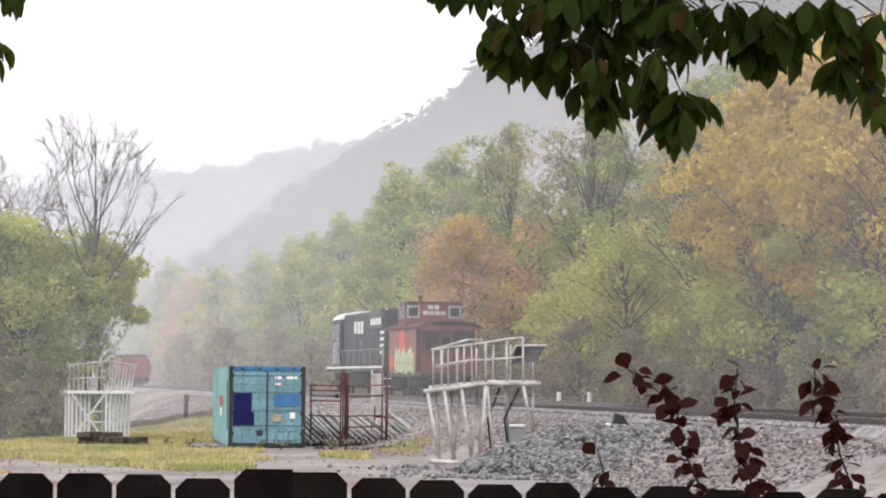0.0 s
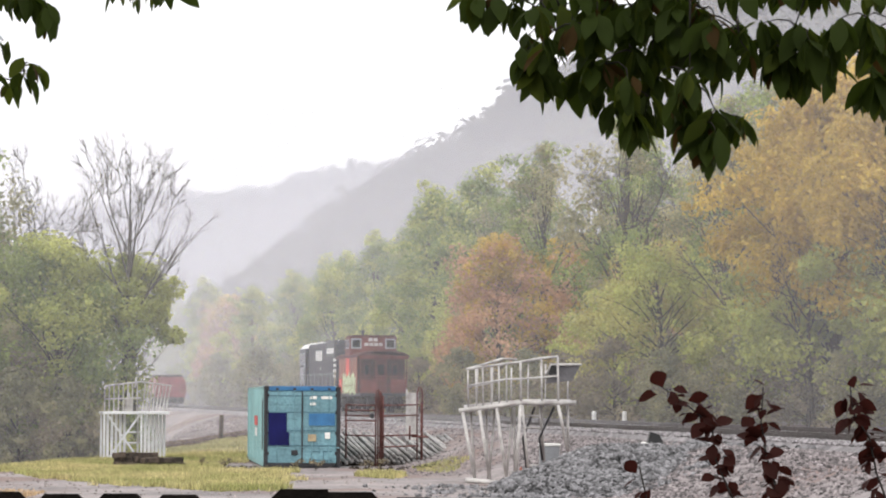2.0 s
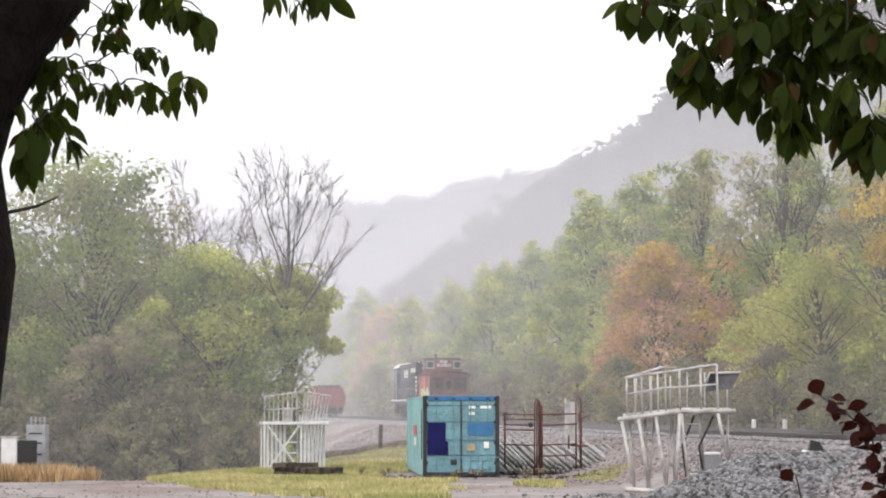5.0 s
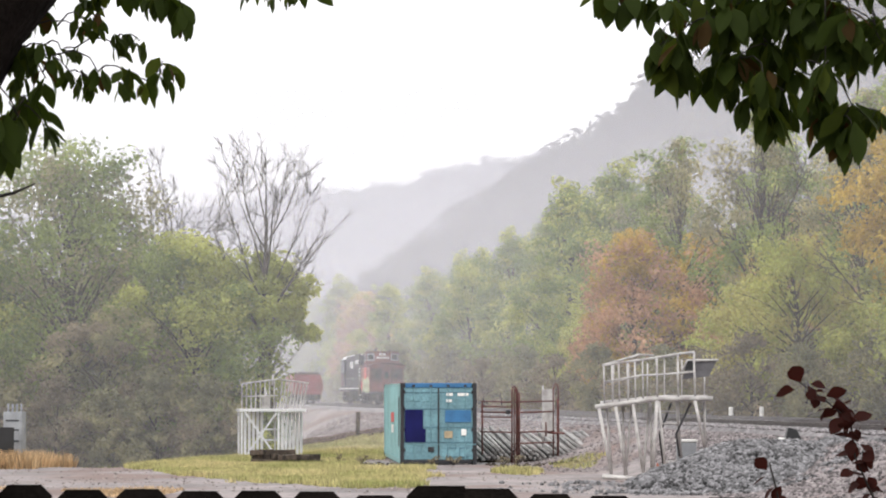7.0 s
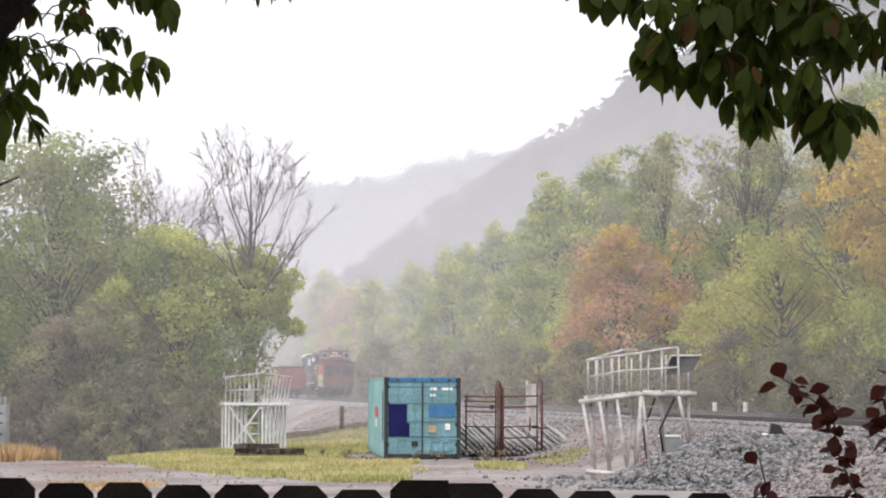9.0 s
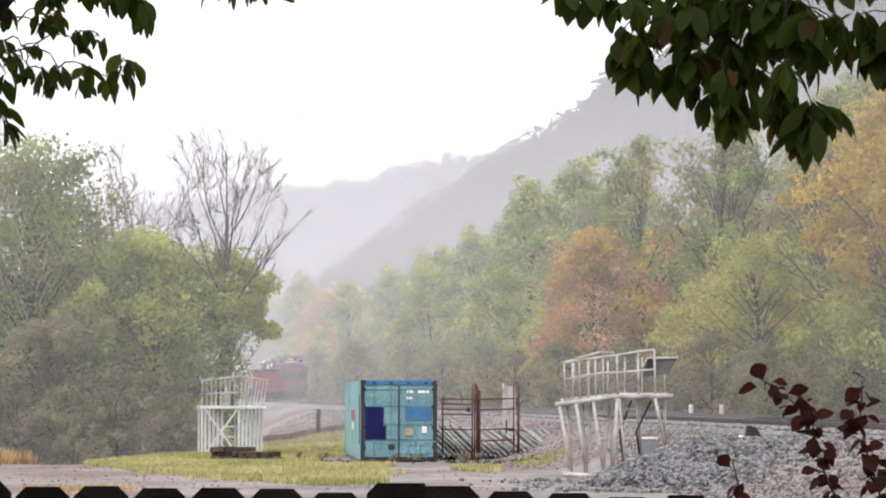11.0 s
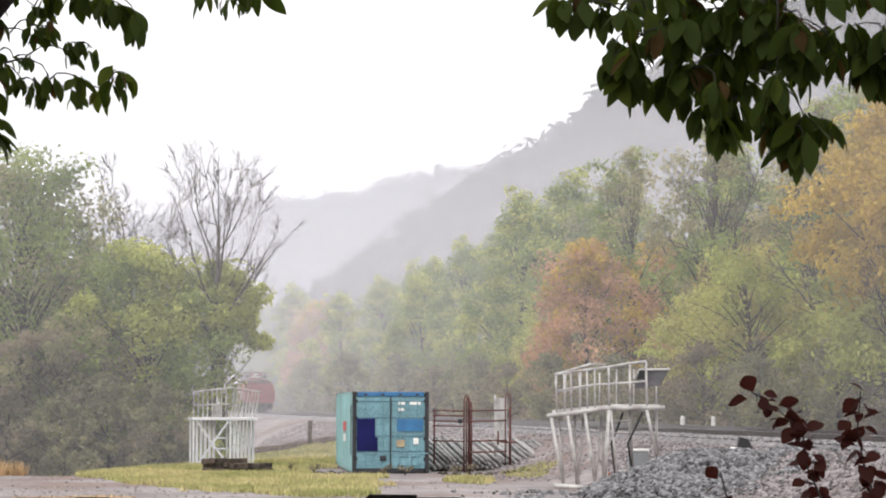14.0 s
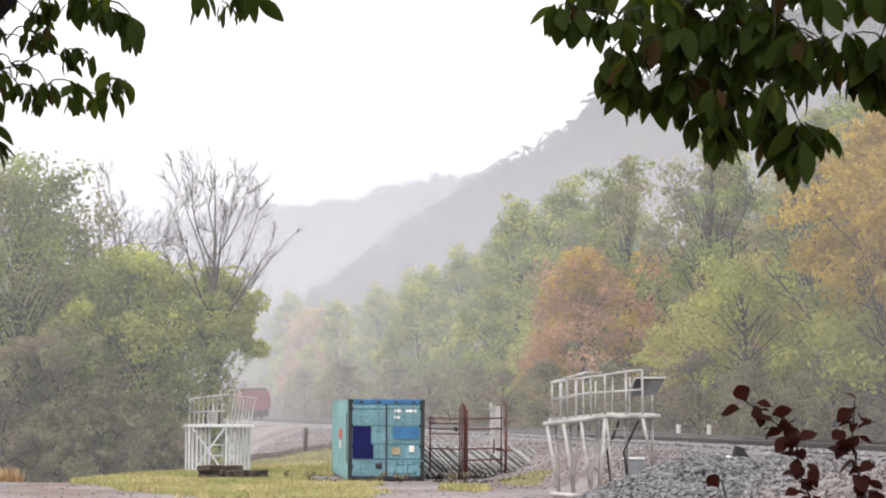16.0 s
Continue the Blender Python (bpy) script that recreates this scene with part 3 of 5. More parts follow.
for src, rows in (
    (ochre, ((22.6, 99, 40, 1.0), (26, 112, 150, 1.1), (24, 120, 90, 1.15))),
    (yellow, ((15.8, 140, 100, 0.85), (20.5, 121, 50, 0.85), (9.5, 180, 200, 0.8))),
    (rust, ((17.0, 175, 70, 1.05), (-10.5, 385, 10, 1.4), (22, 160, 30, 1.1))),
    (olive, ((14.2, 166, 120, 1.0), (21.5, 140, 80, 1.0), (25, 150, 200, 1.1), (19.5, 128, 10, 0.85), (23.5, 130, 300, 1.0), (13.0, 190, 222, 0.9))),
    (green, ((13.0, 205, 200, 1.05), (6.4, 252, 70, 0.92), (17.5, 215, 140, 1.1), (-1.2, 300, 20, 0.85), (10.5, 262, 190, 1.05), (2.5, 320, 90, 1.0), (-15, 420, 45, 1.1), (23, 190, 300, 1.1), (3.8, 280, 250, 0.9))),
    (lime, ((3.0, 275, 70, 0.95), (8.0, 235, 180, 0.95), (-6.2, 342, 120, 1.0), (18.5, 240, 30, 1.1), (-2.5, 360, 200, 1.1), (-20, 430, 20, 1.1), (-12, 400, 100, 1.0))),
    (mid_bare, ((21.2, 112, 140, 1.1), (18.9, 103.5, 200, 0.75), (21.4, 98, 60, 0.8), (18.0, 149, 30, 1.35))),
    (shrub, ((14.6, 112, 10, 0.7), (17.2, 108, 50, 0.8), (20.0, 99, 80, 0.8), (11.2, 140, 20, 0.8), (9.0, 160, 70, 0.9), (5.8, 190, 20, 1.0), (22.3, 92, 160, 0.8), (0.5, 240, 20, 1.2), (-4.5, 280, 20, 1.4), (-10, 330, 20, 1.4))),
    (brush, ((13.4, 121, 0, 1.05), (15.6, 118, 90, 0.8), (12.2, 130, 40, 0.9), (18.8, 104, 20, 0.8), (10.6, 148, 70, 0.9), (7.2, 175, 30, 1.0), (21.3, 95, 99, 0.7), (3.2, 215, 30, 1.1))),
):
    for x, y, a, s in rows:
        copy_thing(src, stand(x, y, a, s))

rng = random.Random(77)
for i in range(34):
    y = 88 + 9.2 * i
    for off in (7.2, 10.5):
        x = track_x(y, off + rng.uniform(-0.7, 0.9))
        if off < 8 and rng.random() < 0.3:
            continue
        copy_thing(rng.choice((shrub, brush, shrub)), stand(x, y + rng.uniform(-3, 3), rng.uniform(0, 360), rng.uniform(0.55, 0.95) if off < 8 else rng.uniform(0.9, 1.4)))


# ---- hills ----
def hill(name, x0, x1, y0, y1, crest_y, height, leaf, label, lump, seed, count):
    """A wooded hillside: a folded slope covered with tree crowns."""
    rng = random.Random(seed)
    b = Build()
    nx, ny = 130, 90

    def z(x, y):
        return height(x, y) + 0.6 * lump * noise.noise((x / lump * 0.42, y / lump * 0.3, seed)) + 0.45 * lump * noise.noise((x / lump * 0.13, y / lump * 0.1, seed + 3))

    b.add([(x0 + (x1 - x0) * i / nx, y0 + (y1 - y0) * j / ny, z(x0 + (x1 - x0) * i / nx, y0 + (y1 - y0) * j / ny)) for j in range(ny + 1) for i in range(nx + 1)],
          [(j * (nx + 1) + i, j * (nx + 1) + i + 1, (j + 1) * (nx + 1) + i + 1, (j + 1) * (nx + 1) + i) for j in range(ny) for i in range(nx)])
    ob = solid(name, b, leaf, label, "hill", "structure", smooth=True)
    w = Build()
    for _ in range(count):
        x = rng.uniform(x0, x1)
        y = rng.uniform(y0, y1) if rng.random() < 0.5 else min(y1, max(y0, crest_y + rng.gauss(0, 0.07) * (y1 - y0)))
        s = lump * (rng.uniform(0.4, 0.8) if rng.random() < 0.75 else rng.uniform(0.9, 1.5))
        puff(rng, w, (x, y, z(x, y) + s * rng.uniform(-0.3, 0.22)), s, 58, s * 0.24, 1.0)
    solid("woods", w, leaf, label + ", the crowns of its trees", "woods", "stuff")
    return ob


NEAR_CREST = ((-90, 0), (-60, 9), (-26, 27), (-13, 37), (-3.5, 43.5), (8, 51), (14, 56), (20, 62), (29, 65.5), (37, 72), (48, 79), (58, 88), (77, 98), (100, 109), (127, 121), (200, 148))
FAR_CREST = ((-500, 112), (-154, 133), (-90, 141), (-57, 143), (-25, 148), (-5, 154), (20, 157), (48, 161), (120, 176), (500, 225))


def near_height(x, y):
    return between(NEAR_CREST, 800 * x / y) * y / 800 * smooth_step(430, 800, y) * (1 - 0.75 * smooth_step(850, 1150, y)) - 1


def far_height(x, y):
    return between(FAR_CREST, 2000 * x / y) * smooth_step(1300, 2000, y)


hill("hill", -110, 300, 430, 1150, 800, near_height, LEAF["hill"], "steep wooded hill in stand-in haze", 5.2, 51, 5200)
hill("hill", -500, 620, 1300, 2300, 2000, far_height, LEAF["hill"], "distant wooded ridge in stand-in haze", 8, 52, 4500)

# ---- translucent sheets standing in for valley haze, thinner with height ----
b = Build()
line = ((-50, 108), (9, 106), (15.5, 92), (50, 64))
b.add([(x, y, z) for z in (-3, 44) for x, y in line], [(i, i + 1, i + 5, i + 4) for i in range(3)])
solid("haze_sheet", b, haze_mat("stand-in haze", 0.15, 34), "pale translucent sheet standing in for haze", "mist", "stuff")
# the far sheets are tinted bluer, distance haze put into their colour
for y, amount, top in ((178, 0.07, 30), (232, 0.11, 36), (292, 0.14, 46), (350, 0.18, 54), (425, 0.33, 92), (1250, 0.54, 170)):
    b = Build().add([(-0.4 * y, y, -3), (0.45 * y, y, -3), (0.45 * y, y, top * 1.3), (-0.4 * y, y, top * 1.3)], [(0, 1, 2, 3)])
    solid("haze_sheet", b, haze_mat("stand-in haze", amount, top, (0.86, 0.865, 1.0, 1) if y > 400 else (0.925, 0.92, 0.985, 1)), "pale translucent sheet standing in for haze", "mist", "stuff")


# ---- garden fence ----
def fence():
    f = thing("fence", pose(0, 6.82, 0), "near-black wooden dog-ear picket fence", "fence")
    rng = random.Random(5)
    for k in range(-17, 20):
        x = -0.086 + 0.1425 * k
        w, h = 0.1325, 1.915 + rng.uniform(-0.006, 0.006) - 0.0025 * k
        if k == 0:
            w, h = 0.1425, 1.935
        if k == 1:
            h = 1.928
        c = 0.026
        vs = [(x, 0, 0.2), (x + w, 0, 0.2), (x + w, 0, h - c), (x + w - c, 0, h), (x + c, 0, h), (x, 0, h - c)]
        if k == 0:
            vs[2], vs[3] = (x + w, 0, h), (x + w - 0.03, 0, h)
        if k == 1:
            vs[4], vs[5] = (x + 0.01, 0, h), (x, 0, h)
        b = Build()
        b.add(vs + [(p[0], 0.017, p[2]) for p in vs], [(0, 1, 2, 3, 4, 5), (11, 10, 9, 8, 7, 6)] + [(i, i + 6, (i + 1) % 6 + 6, (i + 1) % 6) for i in range(6)])
        part("picket", b, M["fence"], f)
    for z in (0.55, 1.6):
        part("fence_rail", Build().box(-2.6, 2.9, 0.0175, 0.055, z, z + 0.09, c=0.004), M["fence"], f)
    for x in (-2.4, 0.2, 2.6):
        part("fence_post", Build().box(x, x + 0.09, 0.056, 0.146, 0.1, 1.82, c=0.005), M["fence"], f)


fence()


# ---- the train ----
def wheelset(parent, y, r=0.46):
    w = part("wheelset", Build().tube([(-0.9, y, r), (0.9, y, r)], 0.08, 8), M["under_black"], parent)
    for s in (-1, 1):
        part("wheel", Build().tube([(s * 0.68, y, r), (s * 0.70, y, r), (s * 0.82, y, r)], [r + 0.03, r, r], 20), M["dark_steel"], w)


def truck(parent, y, axles, gap):
    b = Build()
    b.box(-0.95, 0.95, y - 0.25, y + 0.25, 0.5, 0.95, c=0.03)
    for s in (-1, 1):
        b.box(s * 0.98 - 0.06, s * 0.98 + 0.06, y - gap * (axles - 1) / 2 - 0.5, y + gap * (axles - 1) / 2 + 0.5, 0.42, 0.72, c=0.03)
        for i in range(axles):
            b.box(s * 1.06 - 0.05, s * 1.06 + 0.05, y + gap * (i - (axles - 1) / 2) - 0.17, y + gap * (i - (axles - 1) / 2) + 0.17, 0.34, 0.66, c=0.03)
        b.box(s * 1.24 - 0.12, s * 1.24 + 0.12, y - gap * (axles - 1) / 2 - 0.6, y + gap * (axles - 1) / 2 + 0.6, 0.46, 0.80, c=0.05)
        b.box(s * 1.22 - 0.10, s * 1.22 + 0.10, y - 0.5, y + 0.5, 0.24, 0.48, c=0.04)
        for e in (-0.42, 0.42):
            b.tube([(s * 1.24, y + e * gap, 0.75), (s * 1.24, y + e * gap, 1.22)], 0.14, 8)
    t = part("bogie", b, M["under_black"], parent)
    for i in range(axles):
        wheelset(t, y + gap * (i - (axles - 1) / 2))


def caboose():
    c = thing("caboose", Matrix(), "faded red caboose with a roof cupola, stripes and graffiti", "caboose")
    truck(c, 2.3, 2, 1.6), truck(c, 8.0, 2, 1.6)
    part("underframe", Build().box(-1.35, 1.35, 0.1, 10.2, 0.95, 1.15, c=0.02).box(-0.5, 0.5, 3.6, 6.6, 0.45, 0.95, c=0.05), M["dark_steel"], c)
    part("body", Build().box(-1.48, 1.48, 1.25, 9.2, 1.15, 3.32, c=0.04), M["caboose_side"], c, "orange-brown steel body", )
    # end wall darker than the caboose red, painted-in shade under the roof
    part("end_wall", Build().box(-1.44, 1.44, 1.215, 1.248, 1.17, 3.30), M["caboose_end"], c, "red end wall darkened for recess shade")
    door = part("door", Build().box(-0.38, 0.38, 1.18, 1.213, 1.18, 3.1, c=0.01), M["caboose"], c)
    part("door_window", Build().box(-0.2, 0.2, 1.168, 1.179, 2.2, 2.8), M["loco_glass"], door)
    for x in (-1.0, 0.72):
        w = part("window", Build().box(x - 0.05, x + 0.33, 1.185, 1.213, 2.15, 2.85), M["caboose"], c)
        part("pane", Build().box(x, x + 0.28, 1.173, 1.184, 2.2, 2.8), M["loco_glass"], w)
    roof = Build()
    prof = [(-1.58, 3.30), (-1.2, 3.50), (-0.5, 3.62), (0.5, 3.62), (1.2, 3.50), (1.58, 3.30)]
    vs = [(x, y, z + d) for y in (0.0, 10.3) for d in (0, -0.07) for x, z in prof]
    fs = [(i, i + 1, i + 13, i + 12) for i in range(5)] + [(i + 6, i + 18, i + 19, i + 7) for i in range(5)]
    fs += [(i, i + 6, i + 7, i + 1) for i in range(5)] + [(i + 12, i + 13, i + 19, i + 18) for i in range(5)] + [(0, 12, 18, 6), (5, 11, 23, 17)]
    part("roof", roof.add(vs, fs), M["caboose_roof"], c, "red-brown arched roof over both platforms")
    part("roof_end", Build().box(-1.5, 1.5, 0.02, 0.06, 3.12, 3.32, c=0.01), M["caboose"], c)
    cup = part("cupola", Build().box(-1.46, 1.46, 4.4, 6.6, 3.35, 4.50, c=0.06), M["caboose"], c, "red roof cupola")
    part("cupola_roof", Build().box(-1.36, 1.36, 4.35, 6.65, 4.50, 4.60, c=0.05), M["caboose_roof"], cup)
    for x in (-1.06, 1.06):
        w = part("cupola_window", Build().box(x - 0.33, x + 0.33, 4.375, 4.399, 3.78, 4.40, c=0.01), M["cabinet"], cup, "grey-framed window")
        part("pane", Build().box(x - 0.23, x + 0.23, 4.362, 4.374, 3.88, 4.30), M["loco_glass"], w)
    part("lettering", Build().box(-0.30, -0.04, 4.385, 4.399, 4.22, 4.42).box(0.02, 0.26, 4.385, 4.399, 4.22, 4.42), M["galv"], cup, "white lettering as bars")
    part("lettering", Build().box(-0.56, -0.30, 4.385, 4.399, 3.95, 4.14).box(-0.26, 0.0, 4.385, 4.399, 3.95, 4.14).box(0.04, 0.30, 4.385, 4.399, 3.95, 4.14).box(0.34, 0.58, 4.385, 4.399, 3.95, 4.14), M["galv"], cup, "white numbers as bars")
    for y in (5.0, 5.95):
        w = part("cupola_window", Build().box(-1.482, -1.461, y - 0.3, y + 0.3, 3.80, 4.34), M["cabinet"], cup)
        part("pane", Build().box(-1.492, -1.483, y - 0.22, y + 0.22, 3.88, 4.26), M["loco_glass"], w)
    part("chimney", Build().tube([(-0.5, 5.5, 4.55), (-0.5, 5.5, 4.85)], 0.09, 10).tube([(-0.5, 5.5, 4.83), (-0.5, 5.5, 4.90)], 0.15, 10), M["dark_steel"], c)
    part("stripe", Build().box(-1.492, -1.481, 4.4, 5.9, 2.15, 3.28), M["orange"], c, "bright red vertical stripe")
    part("stripe", Build().box(-1.492, -1.481, 7.9, 8.9, 1.35, 2.0), M["orange"], c, "bright orange-red patch")
    rng, g = random.Random(8), Build()
    for i in range(9):
        y, z = 1.7 + i * 0.62, 1.22 + 0.06 * math.sin(i * 1.7)
        g.box(-1.496, -1.481, y, y + 0.60, z, z + 0.80 + rng.uniform(0, 0.2))
        for k in range(2):
            g.box(-1.494 - 0.003 * k, -1.481, 0, 0.26, -0.28, 0.28, Matrix.Translation((0, y + rng.uniform(0, 0.5), z + rng.choice((0.15, 0.8)))) @ Matrix.Rotation(rng.uniform(-0.6, 0.6), 4, "X"))
    for i in range(6):
        y = 1.9 + i * 0.93
        part("graffiti", Build().box(-1.503, -1.497, y, y + 0.10, 1.30, 1.85).box(-1.503, -1.497, y + 0.1, y + 0.34, 1.55, 1.63), M["rail_rust"], c, "darker gaps between the spray-painted letters")
    part("graffiti", g, M["graffiti"], c, "pale green spray graffiti as plain shapes")
    part("platform", Build().box(-1.45, 1.45, 0.0, 1.2, 1.0, 1.12, c=0.01), M["dark_steel"], c)
    part("apron", Build().box(-1.42, -0.42, 0.05, 0.075, 1.14, 1.95, c=0.008).box(0.42, 1.42, 0.05, 0.075, 1.14, 1.95, c=0.008), M["caboose"], c, "red sheet apron of the platform")
    rail = Build()
    for x in (-1.4, -0.5, 0.5, 1.4):
        rail.tube([(x, 0.08, 1.1), (x, 0.08, 3.15 if abs(x) > 1 else 2.1)], 0.028, 6)
    for z in (1.55, 2.1):
        rail.tube([(-1.4, 0.08, z), (1.4, 0.08, z)], 0.025, 6)
    part("railing", rail, M["caboose"], c)
    for x in (-1.3, 1.3):
        part("ladder", Build().box(x - 0.15, x + 0.15, 0.1, 0.4, 0.35, 0.40).box(x - 0.15, x + 0.15, 0.2, 0.5, 0.65, 0.70), M["dark_steel"], c)
    part("coupler", Build().box(-0.14, 0.14, -0.55, 0.2, 0.72, 0.98, c=0.04), M["dark_steel"], c)
    for o in c.children_recursive:
        if "bogie" not in o.name and "wheel" not in o.name:
            o.data.transform(Matrix.Diagonal((1, 1, 1.035, 1)))
    part("brake_hose", Build().tube([(0.4, -0.05, 0.9), (0.42, -0.15, 0.6), (0.35, -0.2, 0.4)], 0.03, 6), M["plastic"], c)
    return c


def locomotive():
    o = thing("locomotive", Matrix(), "black diesel locomotive with white sill stripe and markings", "locomotive")
    truck(o, 3.6, 3, 1.7), truck(o, 17.2, 3, 1.7)
    part("underframe", Build().box(-1.5, 1.5, 0.2, 20.8, 1.25, 1.55, c=0.03), M["loco"], o)
    part("sill_stripe", Build().box(-1.515, -1.501, 0.3, 20.7, 1.44, 1.56), M["white"], o, "white sill stripe")
    part("fuel_tank", Build().box(-1.3, 1.3, 7.6, 13.2, 0.35, 1.25, c=0.15), M["under_black"], o)
    hood = part("hood", Build().box(-1.28, 1.28, 0.9, 15.4, 1.56, 4.55, c=0.14), M["loco"], o)
    for i in range(11):
        y = 1.3 + i * 1.26
        part("hood_door", Build().box(-1.305, -1.281, y, y + 1.10, 1.75, 3.3, c=0.01), M["loco"], hood)
    part("radiator", Build().box(-1.40, 1.40, 1.1, 5.2, 3.5, 4.62, c=0.06), M["dark_steel"], hood)
    for y in (1.5, 2.4, 3.3, 4.2):
        part("lettering", Build().box(-1.415, -1.401, y, y + 0.65, 3.75, 4.1), M["white"], hood, "white lettering as a bar")
    for z in (2.2, 2.55, 2.9, 3.25):
        part("stripe", Build().box(-1.32, -1.306, 0.95, 2.2, z, z + 0.16), M["white"], hood, "white end stripe")
    for y0, y1, z0, z1 in ((8.2, 9.0, 3.35, 4.05), (9.4, 10.1, 3.35, 4.05), (10.5, 11.3, 3.4, 4.05), (8.6, 9.4, 2.75, 2.95), (8.6, 9.4, 2.35, 2.55)):
        part("emblem", Build().box(-1.30, -1.2815, y0, y1, z0, z1, c=0.004), M["white"], hood, "white emblem as a plain shape")
    part("roof_edge", Build().box(-1.2, -1.08, 1.0, 15.3, 4.50, 4.58, c=0.01), M["white"], hood, "white roof edge")
    for y in (7.5, 9.5, 11.5):
        part("fan", Build().tube([(0, y, 4.52), (0, y, 4.70)], 0.6, 16), M["dark_steel"], hood)
    cab = part("cab", Build().box(-1.52, 1.52, 15.4, 18.2, 1.56, 4.30, c=0.06), M["loco"], o, "black cab")
    roof = Build()
    prof = [(-1.55, 4.28), (-1.15, 4.62), (-0.4, 4.76), (0.4, 4.76), (1.15, 4.62), (1.55, 4.28)]
    roof.add([(x, y, z) for y in (15.3, 18.4) for x, z in prof], [(i, i + 1, i + 7, i + 6) for i in range(5)] + [(5, 4, 3, 2, 1, 0), (6, 7, 8, 9, 10, 11), (0, 6, 11, 5)])
    part("cab_roof", roof, M["white"], cab, "white-edged cab roof")
    part("cab_door", Build().box(-1.545, -1.521, 15.45, 15.75, 1.7, 3.9, c=0.008), M["loco_glass"], cab)
    part("cab_panel", Build().box(-1.545, -1.521, 16.0, 18.0, 1.75, 3.0, c=0.008), M["loco_glass"], cab, "glossy dark blue-black lower panel")
    for y in (15.4, 18.15):
        part("cab_post", Build().box(-1.56, -1.521, y, y + 0.07, 1.6, 4.25), M["cabinet"], cab, "grey corner strip")
    for y in (15.8, 17.0):
        w = part("window", Build().box(-1.54, -1.521, y, y + 0.95, 3.15, 4.0), M["cabinet"], cab)
        part("pane", Build().box(-1.552, -1.541, y + 0.1, y + 0.85, 3.25, 3.9), M["loco_glass"], w)
    part("number_board", Build().box(-1.553, -1.546, 16.2, 16.9, 2.35, 2.55), M["cabinet"], cab, "white number as a bar")
    part("nose", Build().box(-1.25, 1.25, 18.2, 20.2, 1.56, 3.2, c=0.14), M["loco"], o)
    for x in (-0.3, 0.3):
        part("rear_light", Build().tube([(x, 0.86, 4.1), (x, 0.95, 4.1)], 0.12, 12), M["white"], o)
    for s in (-1, 1):
        rail = Build()
        for i in range(8):
            rail.tube([(s * 1.47, 0.5 + i * 2.0, 1.5), (s * 1.47, 0.5 + i * 2.0, 2.45)], 0.016, 5)
        rail.tube([(s * 1.47, 0.4, 2.45), (s * 1.47, 15.2, 2.45)], 0.016, 5)
        part("handrail", rail, M["cabinet"], o, "thin grey handrail")
        part("grab_iron", Build().tube([(s * 1.45, 0.3, 0.7), (s * 1.5, 0.15, 1.6), (s * 1.45, 0.35, 2.4), (s * 1.42, 0.6, 2.6)], 0.035, 6), M["ochre"], o, "curved tan grab iron")
    part("pilot", Build().box(-1.45, 1.45, 0.10, 0.22, 0.30, 1.25, c=0.03), M["under_black"], o, "black end plate")
    part("air_tank", Build().tube([(-1.2, 5.9, 0.95), (-1.2, 7.5, 0.95)], 0.22, 10), M["under_black"], o)
    part("air_tank", Build().tube([(-1.2, 13.4, 0.95), (-1.2, 15.0, 0.95)], 0.22, 10), M["under_black"], o)
    for z in (0.45, 0.85):
        for x in (-1.5, 1.05):
            part("step", Build().box(x, x + 0.45, 0.02, 0.40, z, z + 0.06), M["white"], o, "white-edged step")
    part("coupler", Build().box(-0.14, 0.14, -0.4, 0.3, 0.72, 0.98, c=0.04), M["dark_steel"], o)
    return o


def hopper():
    h = thing("hopper_car", pose(track_x(281, -4.2), 281, rail_z(281), 0, 0, math.degrees(math.atan(-SLOPE))), "red hopper car standing on the siding", "rail car")
    truck(h, 1.8, 2, 1.7), truck(h, 10.5, 2, 1.7)
    part("underframe", Build().box(-1.4, 1.4, 0, 12.3, 0.95, 1.2, c=0.02), M["red_car"], h)
    outline = [(-1.38, 1.0), (-1.56, 1.25), (-1.58, 1.9), (-1.44, 2.55), (-1.25, 2.95), (1.25, 2.95), (1.44, 2.55), (1.58, 1.9), (1.56, 1.25), (1.38, 1.0)]
    n = len(outline)
    b = Build().add([(x, y, z) for y in (0.4, 11.9) for x, z in outline], [tuple(range(n)), tuple(range(2 * n - 1, n - 1, -1))] + [(i, i + n, (i + 1) % n + n, (i + 1) % n) for i in range(n)])
    part("body", b, M["red_car"], h, "bulging red body")
    part("hatch_cover", Build().box(-1.12, 1.12, 0.35, 11.95, 2.94, 3.18, c=0.05), M["caboose_end"], h, "dark roof cover")
    part("bumper", Build().box(-1.1, 1.1, 0.12, 0.40, 1.25, 1.75, c=0.04), M["red_car"], h, "red end sill")
    for x in (-1.35, -0.5, 0.5, 1.35):
        part("post", Build().box(x * 0.8 - 0.05, x * 0.8 + 0.05, 0.30, 0.39, 1.2, 2.9, c=0.01), M["red_car"], h)
    part("ladder", Build().box(0.7, 1.2, 0.10, 0.14, 1.6, 1.64).box(0.7, 1.2, 0.10, 0.14, 2.0, 2.04).box(0.7, 1.2, 0.10, 0.14, 2.4, 2.44).box(0.7, 1.2, 0.10, 0.14, 2.7, 2.74), M["dark_steel"], h)
    part("coupler", Build().box(-0.14, 0.14, -0.45, 0.2, 0.72, 0.98, c=0.04), M["dark_steel"], h)
    return h


CABOOSE, LOCO = caboose(), locomotive()
hopper()


# ---- yard clutter ----
def pipe(parent, name, pts, r, material, label="", n=7):
    return part(name, Build().tube(pts, r, n), material, parent, label, True)


